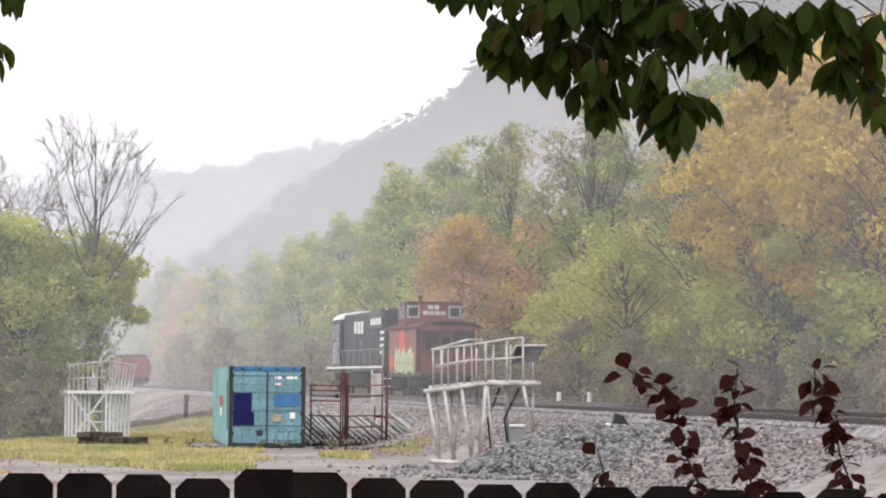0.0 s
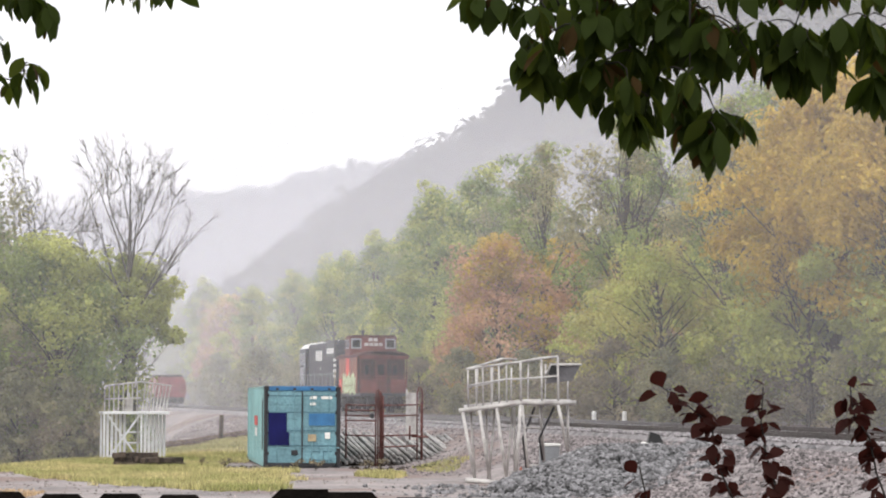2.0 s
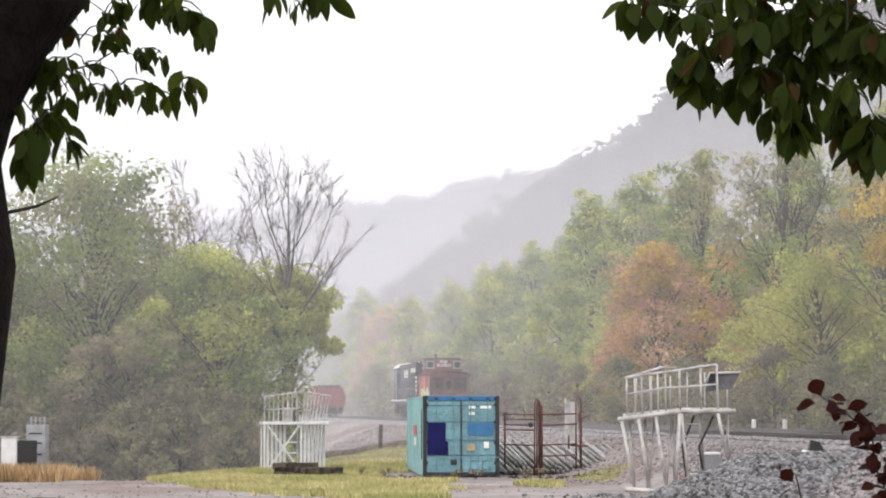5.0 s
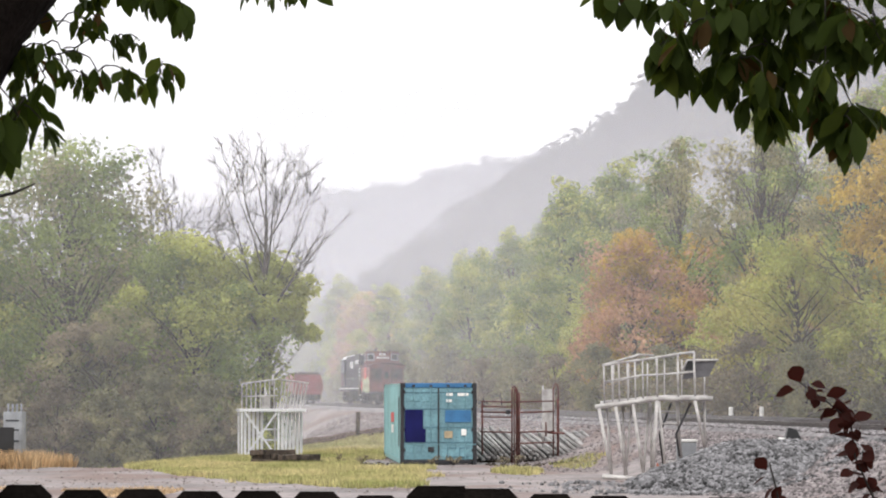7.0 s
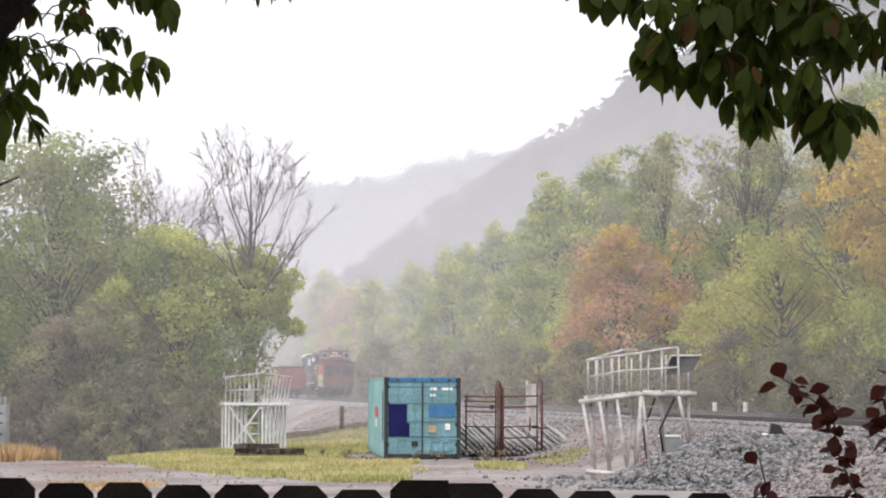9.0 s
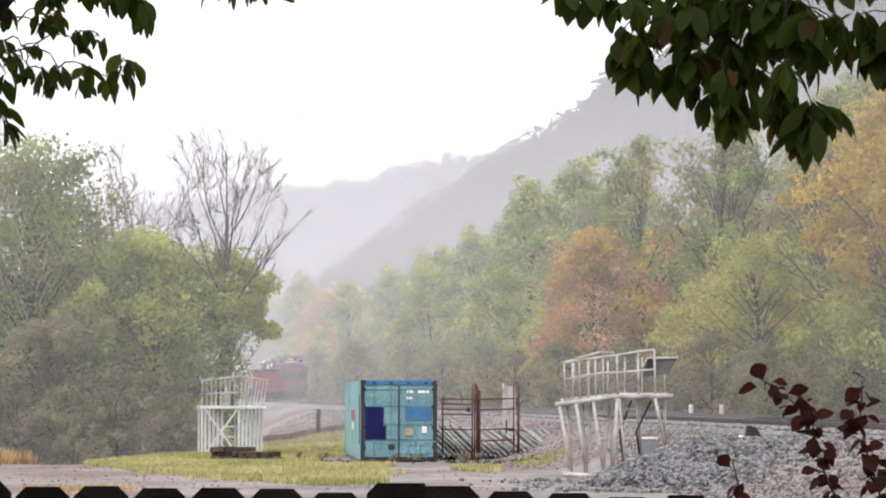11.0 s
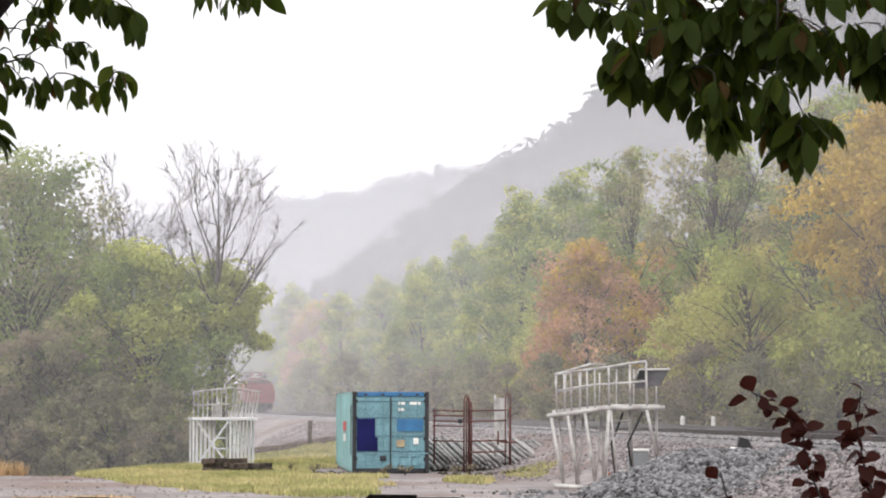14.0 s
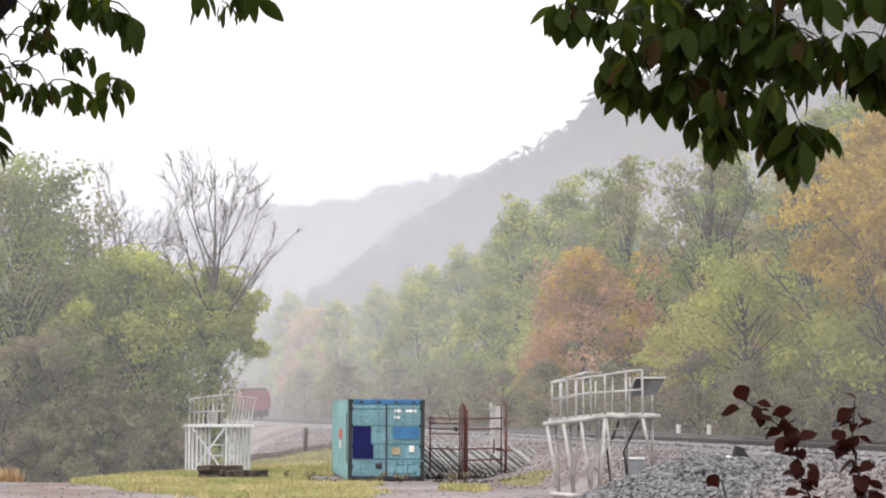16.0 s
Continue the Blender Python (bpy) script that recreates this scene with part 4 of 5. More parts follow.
def white_platform():
    """A battered loading platform of white pipe on splayed legs, its deck sagging to one end."""
    p = thing("loading_platform", pose(4.2, 73, 0.0), "battered white pipe loading platform with railings and splayed legs", "platform")
    g, d = M["galv"], M["dark_steel"]
    back = 1.15
    deck = part("deck_beam", Build().tube([(-0.2, 0, 1.90), (1.43, 0, 2.11), (2.88, 0, 2.12)], 0.062, 8), g, p, smooth=True)
    part("deck_beam", Build().tube([(0.0, back, 2.0), (1.6, back, 2.16), (2.85, back, 2.16)], 0.05, 8), g, p, smooth=True)
    part("deck", Build().box(0.0, 1.45, 0.05, back, -0.02, 0.0, Matrix.Translation((-0.15, 0, 1.93)) @ Matrix.Rotation(-0.125, 4, "Y")), g, p)
    part("deck", Build().box(1.46, 2.85, 0.05, back, 2.09, 2.12), g, p)
    pipe(p, "top_rail", [(0, 0, 2.99), (1.43, 0, 3.19), (2.0, 0, 3.29), (2.4, 0, 3.33)], 0.032, g)
    pipe(p, "top_rail", [(0, 0, 2.99), (1.02, back, 3.28), (1.42, back, 3.26)], 0.03, g)
    pipe(p, "mid_rail", [(0.05, 0, 2.56), (1.02, 0, 2.73), (1.43, 0, 2.74), (2.4, 0, 2.82)], 0.026, g)
    pipe(p, "mid_rail", [(0.05, 0.1, 2.53), (1.02, back, 2.70)], 0.03, g)
    for x in (0.05, 0.26, 0.44, 0.66, 0.86, 1.06, 1.43, 1.98, 2.41):
        pipe(p, "baluster", [(x, 0, 1.93 + 0.125 * min(x, 1.45)), (x - 0.02, 0, min(2.99 + 0.14 * x, 3.33))], 0.022 if x < 1.3 else 0.03, g)
    for x in (0.35, 0.75, 1.25, 1.7, 2.16, 2.76):
        pipe(p, "baluster", [(x, back, 2.0), (x + 0.01, back, 3.05 if x < 1.3 else 3.15)], 0.02, g)
    for x0, x1, z0 in ((-0.1, 0.22, 1.9), (0.33, 0.62, 1.97), (0.78, 1.06, 2.03)):
        pipe(p, "leg", [(x0, 0, z0), (x1, -0.05, 0.13)], 0.045, g, "white splayed leg")
    for x0, x1 in ((0.14, 0.28), (0.56, 0.62), (0.80, 0.64), (1.27, 1.10), (1.31, 1.32)):
        pipe(p, "leg", [(x0, back * 0.6, 2.0), (x1, back * 0.6, 0.1)], 0.032, g)
    pipe(p, "leg", [(1.42, 0, 2.1), (1.30, 0, 0.08)], 0.05, g)
    pipe(p, "leg", [(1.46, 0, 2.1), (1.64, 0.1, 0.25)], 0.035, g)
    pipe(p, "leg", [(2.40, 0, 2.1), (2.65, 0.0, 0.9)], 0.045, g)
    pipe(p, "leg", [(2.76, back, 2.1), (2.78, back, 0.75)], 0.04, g)
    pipe(p, "leg", [(2.04, back, 2.1), (2.13, back, 0.55)], 0.045, g)
    pipe(p, "brace", [(1.83, 0.5, 2.0), (1.52, 0.5, 1.18), (1.62, 0.5, 0.40)], 0.03, d, "dark bent brace")
    pipe(p, "brace", [(2.36, 0.7, 2.0), (1.97, 0.7, 1.18), (2.06, 0.7, 0.6)], 0.03, d, "dark bent brace")
    for x in (1.50, 1.94):
        pipe(p, "stair_string", [(x, 0.2, 2.1), (x + 0.03, 0.2, 1.4)], 0.025, g)
    for z in (1.46, 1.78):
        pipe(p, "stair_tread", [(1.5, 0.2, z), (1.97, 0.2, z)], 0.025, g)
    pipe(p, "base_beam", [(-0.02, -0.1, 0.10), (1.30, -0.1, -0.02)], 0.065, g, n=8)
    pipe(p, "base_beam", [(1.6, 0.6, 0.45), (2.02, 0.6, 0.45)], 0.045, g)
    pipe(p, "davit", [(2.06, 0.3, 2.75), (2.24, 0.3, 3.12), (3.05, 0.3, 3.13)], 0.035, g, "white bent davit arm")
    part("awning", Build().add([(2.10, 0.34, 2.62), (2.80, 0.34, 2.70), (3.02, 0.34, 3.10), (2.30, 0.34, 3.10), (2.10, 0.36, 2.62), (2.80, 0.36, 2.70), (3.02, 0.36, 3.10), (2.30, 0.36, 3.10)], [(0, 1, 2, 3), (7, 6, 5, 4), (0, 4, 5, 1), (1, 5, 6, 2), (2, 6, 7, 3), (3, 7, 4, 0)]), M["tarp"], p, "grey sheet hanging from the arm")
    part("lamp_hood", Build().add([(2.17, 0.15, 2.86), (2.36, 0.15, 2.88), (2.36, 0.15, 3.10), (2.24, 0.15, 3.10), (2.17, 0.45, 2.86), (2.36, 0.45, 2.88), (2.36, 0.45, 3.10), (2.24, 0.45, 3.10)],
                                  [(0, 1, 2, 3), (7, 6, 5, 4), (0, 4, 5, 1), (1, 5, 6, 2), (2, 6, 7, 3), (3, 7, 4, 0)]), M["plastic"], p, "black lamp hood")


white_platform()


def white_stack():
    """White aluminium scaffold frames standing together, deck and guard rails above."""
    w = thing("scaffold_stack", pose(-7.15, 100, -0.02, 0, 0, 9), "stack of white aluminium platform frames with slatted sides", "platform")
    a = M["aluminium"]
    for x, y in ((0, 0), (1.32, 0), (0, 1.3), (1.32, 1.3), (2.1, 0.9)):
        part("leg", Build().box(x - 0.035, x + 0.035, y - 0.035, y + 0.035, 0, 1.72, c=0.006), a, w)
    for z in (0.62, 1.0):
        part("crossbar", Build().box(0.85, 1.29, 0.3, 0.36, z, z + 0.05), a, w)
    part("brace", Build().box(-0.03, 0.03, -0.02, 0.02, 0, 1.95, Matrix.Translation((0.12, -0.05, 0.05)) @ Matrix.Rotation(0.62, 4, "Y")), a, w)
    part("brace", Build().box(-0.03, 0.03, -0.02, 0.02, 0, 1.95, Matrix.Translation((1.24, -0.095, 0.05)) @ Matrix.Rotation(-0.62, 4, "Y")), a, w)
    part("deck", Build().box(-0.08, 2.3, -0.1, 1.4, 1.66, 1.76, c=0.01), a, w)
    for i in range(5):
        part("slat", Build().box(0.12 + i * 0.15, 0.215 + i * 0.15, 0.5, 0.53, 0.03, 1.65), a, w)
    for i in range(6):
        x = 1.42 + i * 0.15
        part("slat", Build().box(x, x + 0.10, 0.15 + i * 0.13, 0.19 + i * 0.13, 0.03, 1.65, c=0.006), a, w)
    for i in range(8):
        x = 0.0 + i * 0.165
        part("baluster", Build().box(x - 0.018, x + 0.018, -0.06, -0.02, 1.76, 2.66 + 0.02 * i), M["galv"], w)
    for i in range(8):
        x = 1.36 + i * 0.13
        part("baluster", Build().box(-0.022, 0.022, -0.02, 0.02, 0, 0.98 - 0.012 * i, Matrix.Translation((x, 0.1 + i * 0.1, 1.76)) @ Matrix.Rotation(0.10 + 0.01 * i, 4, "Y")), M["galv"], w)
    part("top_rail", Build().tube([(0, -0.04, 2.66), (1.1, -0.04, 2.80), (1.3, 0.0, 2.82), (2.5, 0.9, 2.68)], 0.03, 6), M["galv"], w)
    part("mid_rail", Build().tube([(0, -0.04, 2.2), (1.3, -0.04, 2.24)], 0.025, 6), M["galv"], w)
    part("panel", Build().box(0.72, 1.0, 0.1, 0.14, 1.78, 2.20, c=0.01), M["galv"], w)
    part("stub", Build().tube([(1.1, 0.2, 2.6), (1.14, 0.2, 2.98)], 0.03, 6), M["galv"], w)


white_stack()


def timber_heap():
    t = thing("timber_pile", pose(-5.70, 89.6, 0.0, 0, 0, 3), "low pile of dark rotten timbers on the grass", "timber pile")
    rng = random.Random(3)
    for i in range(18):
        row = i // 7
        x, z = (i % 7) * 0.27 - 0.1 * row + rng.uniform(-0.08, 0.08), 0.09 + 0.15 * row
        length, thick = rng.uniform(0.45, 1.0), rng.uniform(0.06, 0.10)
        turn = Matrix.Rotation(rng.uniform(-0.9, 0.9), 4, "Z") @ Matrix.Rotation(rng.uniform(-0.14, 0.14), 4, "Y")
        part("timber", Build().box(-length / 2, length / 2, -thick, thick, -0.085, 0.085, Matrix.Translation((x, rng.uniform(-0.3, 0.3), z)) @ turn, c=0.025), M["old_wood"], t)


timber_heap()


def pipe_gate():
    g = thing("pipe_gate", pose(1.25, 90.5, 0), "rust-red tubular steel stock gates with tall hoops", "gate")
    m = M["rail_rust"]
    for x, top, bottom, w, y in ((1.02, 2.52, 0.0, 0.14, 0), (1.10, 2.46, 0.0, 0.11, 0.25), (2.38, 2.60, 0.25, 0.17, 0.6)):
        pipe(g, "hoop", [(x, y, bottom), (x, y, top - 0.2), (x + w * 0.2, y, top - 0.05), (x + w * 0.5, y, top), (x + w * 0.8, y, top - 0.05), (x + w, y, top - 0.2), (x + w, y, bottom)], 0.024, m)
    for z in (2.0, 1.84, 1.66, 1.50, 1.02):
        pipe(g, "gate_rail", [(0.0, 0.1, z + 0.02), (1.02, 0.0, z)], 0.024, m)
    for z in (2.0, 1.66, 1.02, 0.66):
        pipe(g, "gate_rail", [(1.12, 0.0, z), (2.42, 0.6, z + 0.03)], 0.026, m)
    for x, z0, z1, y in ((0.06, 0.3, 2.0, 0.1), (1.26, 0.1, 2.3, 0.1), (2.14, 0.9, 1.35, 0.5), (2.52, 0.25, 2.1, 0.6)):
        pipe(g, "upright", [(x, y, z0), (x, y, z1)], 0.03, m)
    pipe(g, "latch", [(2.2, 0.55, 1.0), (2.75, 0.6, 0.98)], 0.03, m)
    part("latch_box", Build().box(0.82, 0.96, -0.06, 0.04, 1.60, 1.74, c=0.02), M["dark_steel"], g)
    return g


pipe_gate()


def white_stand():
    w = thing("pipe_stand", pose(3.35, 93.5, ground_z(3.4, 93.5)), "narrow white painted steel panel stand", "stand")
    part("panel", Build().box(0.0, 0.42, 0, 0.05, 0.7, 2.3, c=0.01), M["galv"], w)
    for x in (0.03, 0.39):
        pipe(w, "leg", [(x, 0.1, -0.1), (x, 0.1, 2.42)], 0.03, M["galv"])


white_stand()


def pipe_pile():
    """Long steel pipes stacked on the foot of the bank."""
    t = thing("pipe_stack", pose(1.25, 92.2, 0), "stack of long grey steel pipes lying on the bank", "pipes")
    rng = random.Random(4)
    inner = Build().tube([(0, 0, 0), (0, 6.4, 0)], [0.062, 0.062], 8).mesh("pipe", M["pipe"], True)
    for row, count in ((0, 26), (1, 22), (2, 10)):
        for i in range(count):
            x = 0.12 + i * 0.172 + row * 0.08 + rng.uniform(-0.02, 0.02)
            z = 0.10 + row * 0.115 + 0.06 * math.sin(i * 0.9) ** 2
            o = part("pipe", inner, None, t)
            o.matrix_basis = pose(x, rng.uniform(-0.25, 0.25) + 0.12 * row, z + 0.05 * max(0, x - 2), 6.0 + rng.uniform(-0.4, 0.4), 0, 7 + rng.uniform(-1.2, 1.2))
    part("skid", Build().box(0, 4.1, 0.2, 0.36, -0.12, 0.06, c=0.02), M["old_wood"], t, "dark timber skid under the pipes")


pipe_pile()


def rock_mesh(seed, material, sub=1):
    rng = random.Random(seed)
    bm = bmesh.new()
    bmesh.ops.create_icosphere(bm, subdivisions=sub, radius=1)
    for v in bm.verts:
        v.co *= rng.uniform(0.62, 1.12)
        v.co.z *= 0.8
    me = bpy.data.meshes.new("stone")
    bm.to_mesh(me)
    bm.free()
    me.materials.append(material)
    return me


def rock_points(seed):
    rng = random.Random(seed)
    g = (1 + 5 ** 0.5) / 2
    vs = [Vector(p).normalized() * rng.uniform(0.65, 1.1) for p in ((-1, g, 0), (1, g, 0), (-1, -g, 0), (1, -g, 0), (0, -1, g), (0, 1, g), (0, -1, -g), (0, 1, -g), (g, 0, -1), (g, 0, 1), (-g, 0, -1), (-g, 0, 1))]
    fs = [(0, 11, 5), (0, 5, 1), (0, 1, 7), (0, 7, 10), (0, 10, 11), (1, 5, 9), (5, 11, 4), (11, 10, 2), (10, 7, 6), (7, 1, 8), (3, 9, 4), (3, 4, 2), (3, 2, 6), (3, 6, 8), (3, 8, 9), (4, 9, 5), (2, 4, 11), (6, 2, 10), (8, 6, 7), (9, 8, 1)]
    return vs, fs


ROCKS = [rock_points(i) for i in range(12)]


def pile_z(x, y):
    """Height of the gravel heap."""
    d = math.hypot((x - 6.75) / 2.4, (y - 67.0) / 4.6)
    e = math.hypot((x - 9.6) / 2.6, (y - 69.5) / 4.0)
    h = 0.86 * max(0, 1 - d ** 1.5) + 0.05 * max(0, 1 - e) + 0.10 * noise.noise((x * 1.1, y * 0.8, 7))
    return h


def gravel_heap():
    t = thing("gravel_pile", pose(0, 0, 0), "loose heap of grey crushed limestone", "gravel pile")
    core = Build()
    n = 36
    core.add([(3.2 + 8.8 * i / n, 62 + 12 * j / n, ground_z(3.2 + 8.8 * i / n, 62 + 12 * j / n) + pile_z(3.2 + 8.8 * i / n, 62 + 12 * j / n) - 0.24) for j in range(n + 1) for i in range(n + 1)],
             [(j * (n + 1) + i, j * (n + 1) + i + 1, (j + 1) * (n + 1) + i + 1, (j + 1) * (n + 1) + i) for j in range(n) for i in range(n)])
    part("heap", core, M["soil"], t)
    rng = random.Random(61)
    meshes = [rock_mesh(i, M["stone"]) for i in range(8)]
    rest, single = Build(), 0
    for i in range(13500):
        x, y = rng.gauss(7.0, 1.8), rng.uniform(61.8, 71.5)
        h = pile_z(x, y)
        if h < 0.03 and rng.random() > 0.12:
            continue
        p = Vector((x, y, ground_z(x, y) + max(0, h) - 0.02))
        r = rng.choice((0.04, 0.05, 0.06, 0.075, 0.09)) * rng.uniform(0.8, 1.2)
        turn = Euler((rng.uniform(0, 6), rng.uniform(0, 6), rng.uniform(0, 6)))
        if single < 300 and 63.2 < y < 66.0 and 5.0 < x < 9.0:
            o = part("stone", meshes[i % 8], None, t)
            o.matrix_basis = Matrix.LocRotScale(p, turn, Vector((r, r, r)))
            single += 1
        else:
            m = turn.to_matrix()
            vs, fs = ROCKS[i % 12]
            rest.add([m @ (v * r) + p for v in vs], fs)
    tagged(part("loose_stone", rest, M["stone"], t), kind="stuff")
    b = Build()
    for i in range(30000):
        x, y = rng.uniform(6.0, 19), rng.uniform(50, 84)
        u = x - track_x(y)
        if u > -6.6 or u < -17 + 3 * noise.noise((x, y * 0.4, 5)) or pile_z(x, y) > 0.05:
            continue
        r = rng.uniform(0.03, 0.07)
        vs, fs = ROCKS[i % 12]
        m = Euler((rng.uniform(0, 6), rng.uniform(0, 6), 0)).to_matrix()
        b.add([m @ (v * r) + Vector((x, y, ground_z(x, y))) for v in vs], fs)
    solid("gravel", b, mat("pinkish scattered ballast", (0.175, 0.154, 0.158), 0.9, 5, 0.3, 0.2, island=True, wide=0.75), "loose pinkish-grey ballast below the tracks", "gravel", "stuff")
    b = Build()
    for i in range(14000):
        y = 58 + 90 * rng.random() ** 1.4
        u = rng.choice((-4.2, 0)) + rng.uniform(-2.5, 1.9)
        r = rng.uniform(0.03, 0.06)
        vs, fs = ROCKS[i % 12]
        m = Euler((rng.uniform(0, 6), rng.uniform(0, 6), 0)).to_matrix()
        b.add([m @ (v * r) + Vector((track_x(y) + u, y, rail_z(y) - 0.115)) for v in vs], fs)
    solid("ballast", b, mat("grey track ballast", (0.23, 0.215, 0.225), 0.9, 5, 0.3, 0.2, island=True), "loose grey ballast stones between the ties", "ballast", "stuff")
    b = Build()
    for i in range(9000):
        y = 80 + 110 * rng.random()
        x = track_x(y) + rng.uniform(-12.2, -6.7)
        r = rng.uniform(0.03, 0.075)
        vs, fs = ROCKS[i % 12]
        m = Euler((rng.uniform(0, 6), rng.uniform(0, 6), 0)).to_matrix()
        b.add([m @ (v * r) + Vector((x, y, ground_z(x, y) - 0.01)) for v in vs], fs)
    solid("gravel", b, mat("mauve-grey bank gravel", (0.19, 0.165, 0.17), 0.9, 5, 0.3, 0.2, island=True), "mauve-grey gravel strewn down the bank", "gravel", "stuff")
    b = Build()
    for i in range(5200):
        x, y = rng.uniform(-14, 8), rng.uniform(63, 98)
        if rng.random() > 0.35 + 0.9 * noise.noise((x * 0.3, y * 0.15, 2)) or x - track_x(y) > -7:
            continue
        r = rng.uniform(0.015, 0.05)
        vs, fs = ROCKS[i % 12]
        m = Euler((rng.uniform(0, 6), rng.uniform(0, 6), 0)).to_matrix()
        b.add([m @ (v * r) + Vector((x, y, ground_z(x, y))) for v in vs], fs)
    solid("gravel", b, mat("yard stones", (0.22, 0.19, 0.18), 0.9, 5, 0.4, 0.2, island=True), "scattered small stones in the yard", "gravel", "stuff")


gravel_heap()


def small_things():
    b = Build().add([(0, 0, 0), (0.42, 0, 0), (0.40, 0, 0.18), (0.30, 0, 0.36), (0.10, 0, 0.42), (0, 0.35, 0), (0.42, 0.35, 0), (0.40, 0.35, 0.18), (0.30, 0.35, 0.36), (0.10, 0.35, 0.42)],
                    [(0, 1, 2, 3, 4), (9, 8, 7, 6, 5), (0, 5, 6, 1), (1, 6, 7, 2), (2, 7, 8, 3), (3, 8, 9, 4), (4, 9, 5, 0)])
    x, y = 8.45, 69.0
    bin_ = thing("plastic_tub", pose(x, y, ground_z(x, y) + max(0, pile_z(x, y)) - 0.02), "tipped black plastic tub on the gravel", "tub")
    part("shell", b, M["plastic"], bin_)
    rock = new("rock", rock_mesh(3, M["white"], 2))
    tagged(rock, "pale white limestone rock beside the tub", "rock")
    x, y = 8.36, 68.7
    rock.matrix_basis = Matrix.LocRotScale(Vector((x, y, ground_z(x, y) + max(0, pile_z(x, y)) + 0.06)), None, Vector((0.15, 0.12, 0.10)))
    for x, y in ((12.2, 118), (13.5, 118)):
        m = thing("marker_post", pose(x, y, ground_z(x, y)), "short white trackside marker post", "post", "trackside markers")
        part("post", Build().tube([(0, 0, -0.2), (0, 0, 0.62), (0, 0, 0.66)], [0.10, 0.10, 0.06], 10), M["white"], m)
    x, y = -3.55, 118
    m = thing("wooden_post", pose(x, y, ground_z(x, y), 0, 1.5, 0), "weathered brown wooden post on the bank", "post")
    part("post", Build().box(-0.09, 0.09, -0.09, 0.09, -0.3, 1.1, c=0.02), M["old_wood"], m)
    # utility cabinet and black board at the edge of the yard
    c = thing("utility_cabinet", pose(-13.80, 88, -0.05, 0, 0, -6), "grey steel utility cabinet with pipes on top", "cabinet")
    part("body", Build().box(0, 0.62, 0, 0.5, 0.05, 1.75, c=0.02), M["cabinet"], c)
    part("door", Build().box(0.05, 0.57, -0.02, -0.002, 0.15, 1.65, c=0.008), M["cabinet"], c)
    for z in (0.45, 0.8, 1.15, 1.45):
        part("louvre", Build().box(0.10, 0.52, -0.032, -0.021, z, z + 0.05, c=0.004), M["dark_steel"], c, "dark louvre slot")
    for x in (0.1, 0.24, 0.38, 0.52):
        pipe(c, "conduit", [(x, 0.25, 1.7), (x, 0.25, 2.0)], 0.035, M["cabinet"])
    w = thing("equipment_box", pose(-14.62, 88.2, -0.06), "pale grey-white equipment box in dry grass", "box")
    part("body", Build().box(0, 0.50, 0, 0.45, 0, 1.34, c=0.02), M["aluminium"], w)
    part("lid", Build().box(-0.03, 0.53, -0.03, 0.48, 1.342, 1.40, c=0.015), M["galv"], w)
    s = thing("board", pose(-13.95, 87.2, -0.03), "black square board on a short post", "sign")
    part("panel", Build().box(0, 0.62, 0, 0.03, 0.42, 1.25, c=0.008), M["plastic"], s)
    part("post", Build().box(0.05, 0.14, 0.032, 0.10, -0.1, 1.2, c=0.005), M["old_wood"], s)
    # grey box and orange cone behind the platform
    b = thing("meter_box", pose(6.35, 75.5, ground_z(6.6, 75.5) - 0.1), "pale grey box with a white lid", "box")
    part("body", Build().box(0, 0.52, 0, 0.4, 0, 0.62, c=0.02), M["cabinet"], b)
    part("lid", Build().box(-0.03, 0.55, -0.03, 0.43, 0.622, 0.69, c=0.02), M["white"], b, "white lid")
    c = thing("traffic_cone", pose(5.72, 74.2, ground_z(5.7, 74.2)), "small orange plastic cone under the platform", "cone")
    part("cone", Build().tube([(0, 0, 0.03), (0, 0, 0.30)], [0.09, 0.02], 14), M["fruit"], c)
    part("base", Build().box(-0.17, 0.17, -0.17, 0.17, 0, 0.03, c=0.01), M["fruit"], c)
    clods = Build()
    rc = random.Random(72)
    for i in range(150):
        x, y = (rc.gauss(-2.5, 0.5), rc.gauss(89, 0.8)) if i < 80 else (rc.uniform(1.4, 4.2), rc.gauss(88.5, 0.7))
        r = rc.uniform(0.03, 0.10)
        vs, fs = ROCKS[i % 12]
        clods.add([v * r + Vector((x, y, ground_z(x, y))) for v in vs], fs)
    solid("clods", clods, M["soil"], "dark earth clods lying round the container", "soil", "stuff")
    # low soil ridge and a few weeds by the container
    rng = random.Random(71)
    ridge = Build()
    for i in range(9000):
        x, y = rng.uniform(-9, 1), rng.uniform(104, 144)
        u = x - track_x(y)
        if y < bank_foot(x) - 0.3 or u > -8.6 or rng.random() < smooth_step(-12.5, -8.6, u):
            continue
        r = rng.uniform(0.04, 0.15)
        vs, fs = ROCKS[i % 12]
        ridge.add([v * r + Vector((x, y, ground_z(x, y))) for v in vs], fs)
    solid("soil", ridge, M["earth"], "dark brown loose soil on the bank", "soil", "stuff")
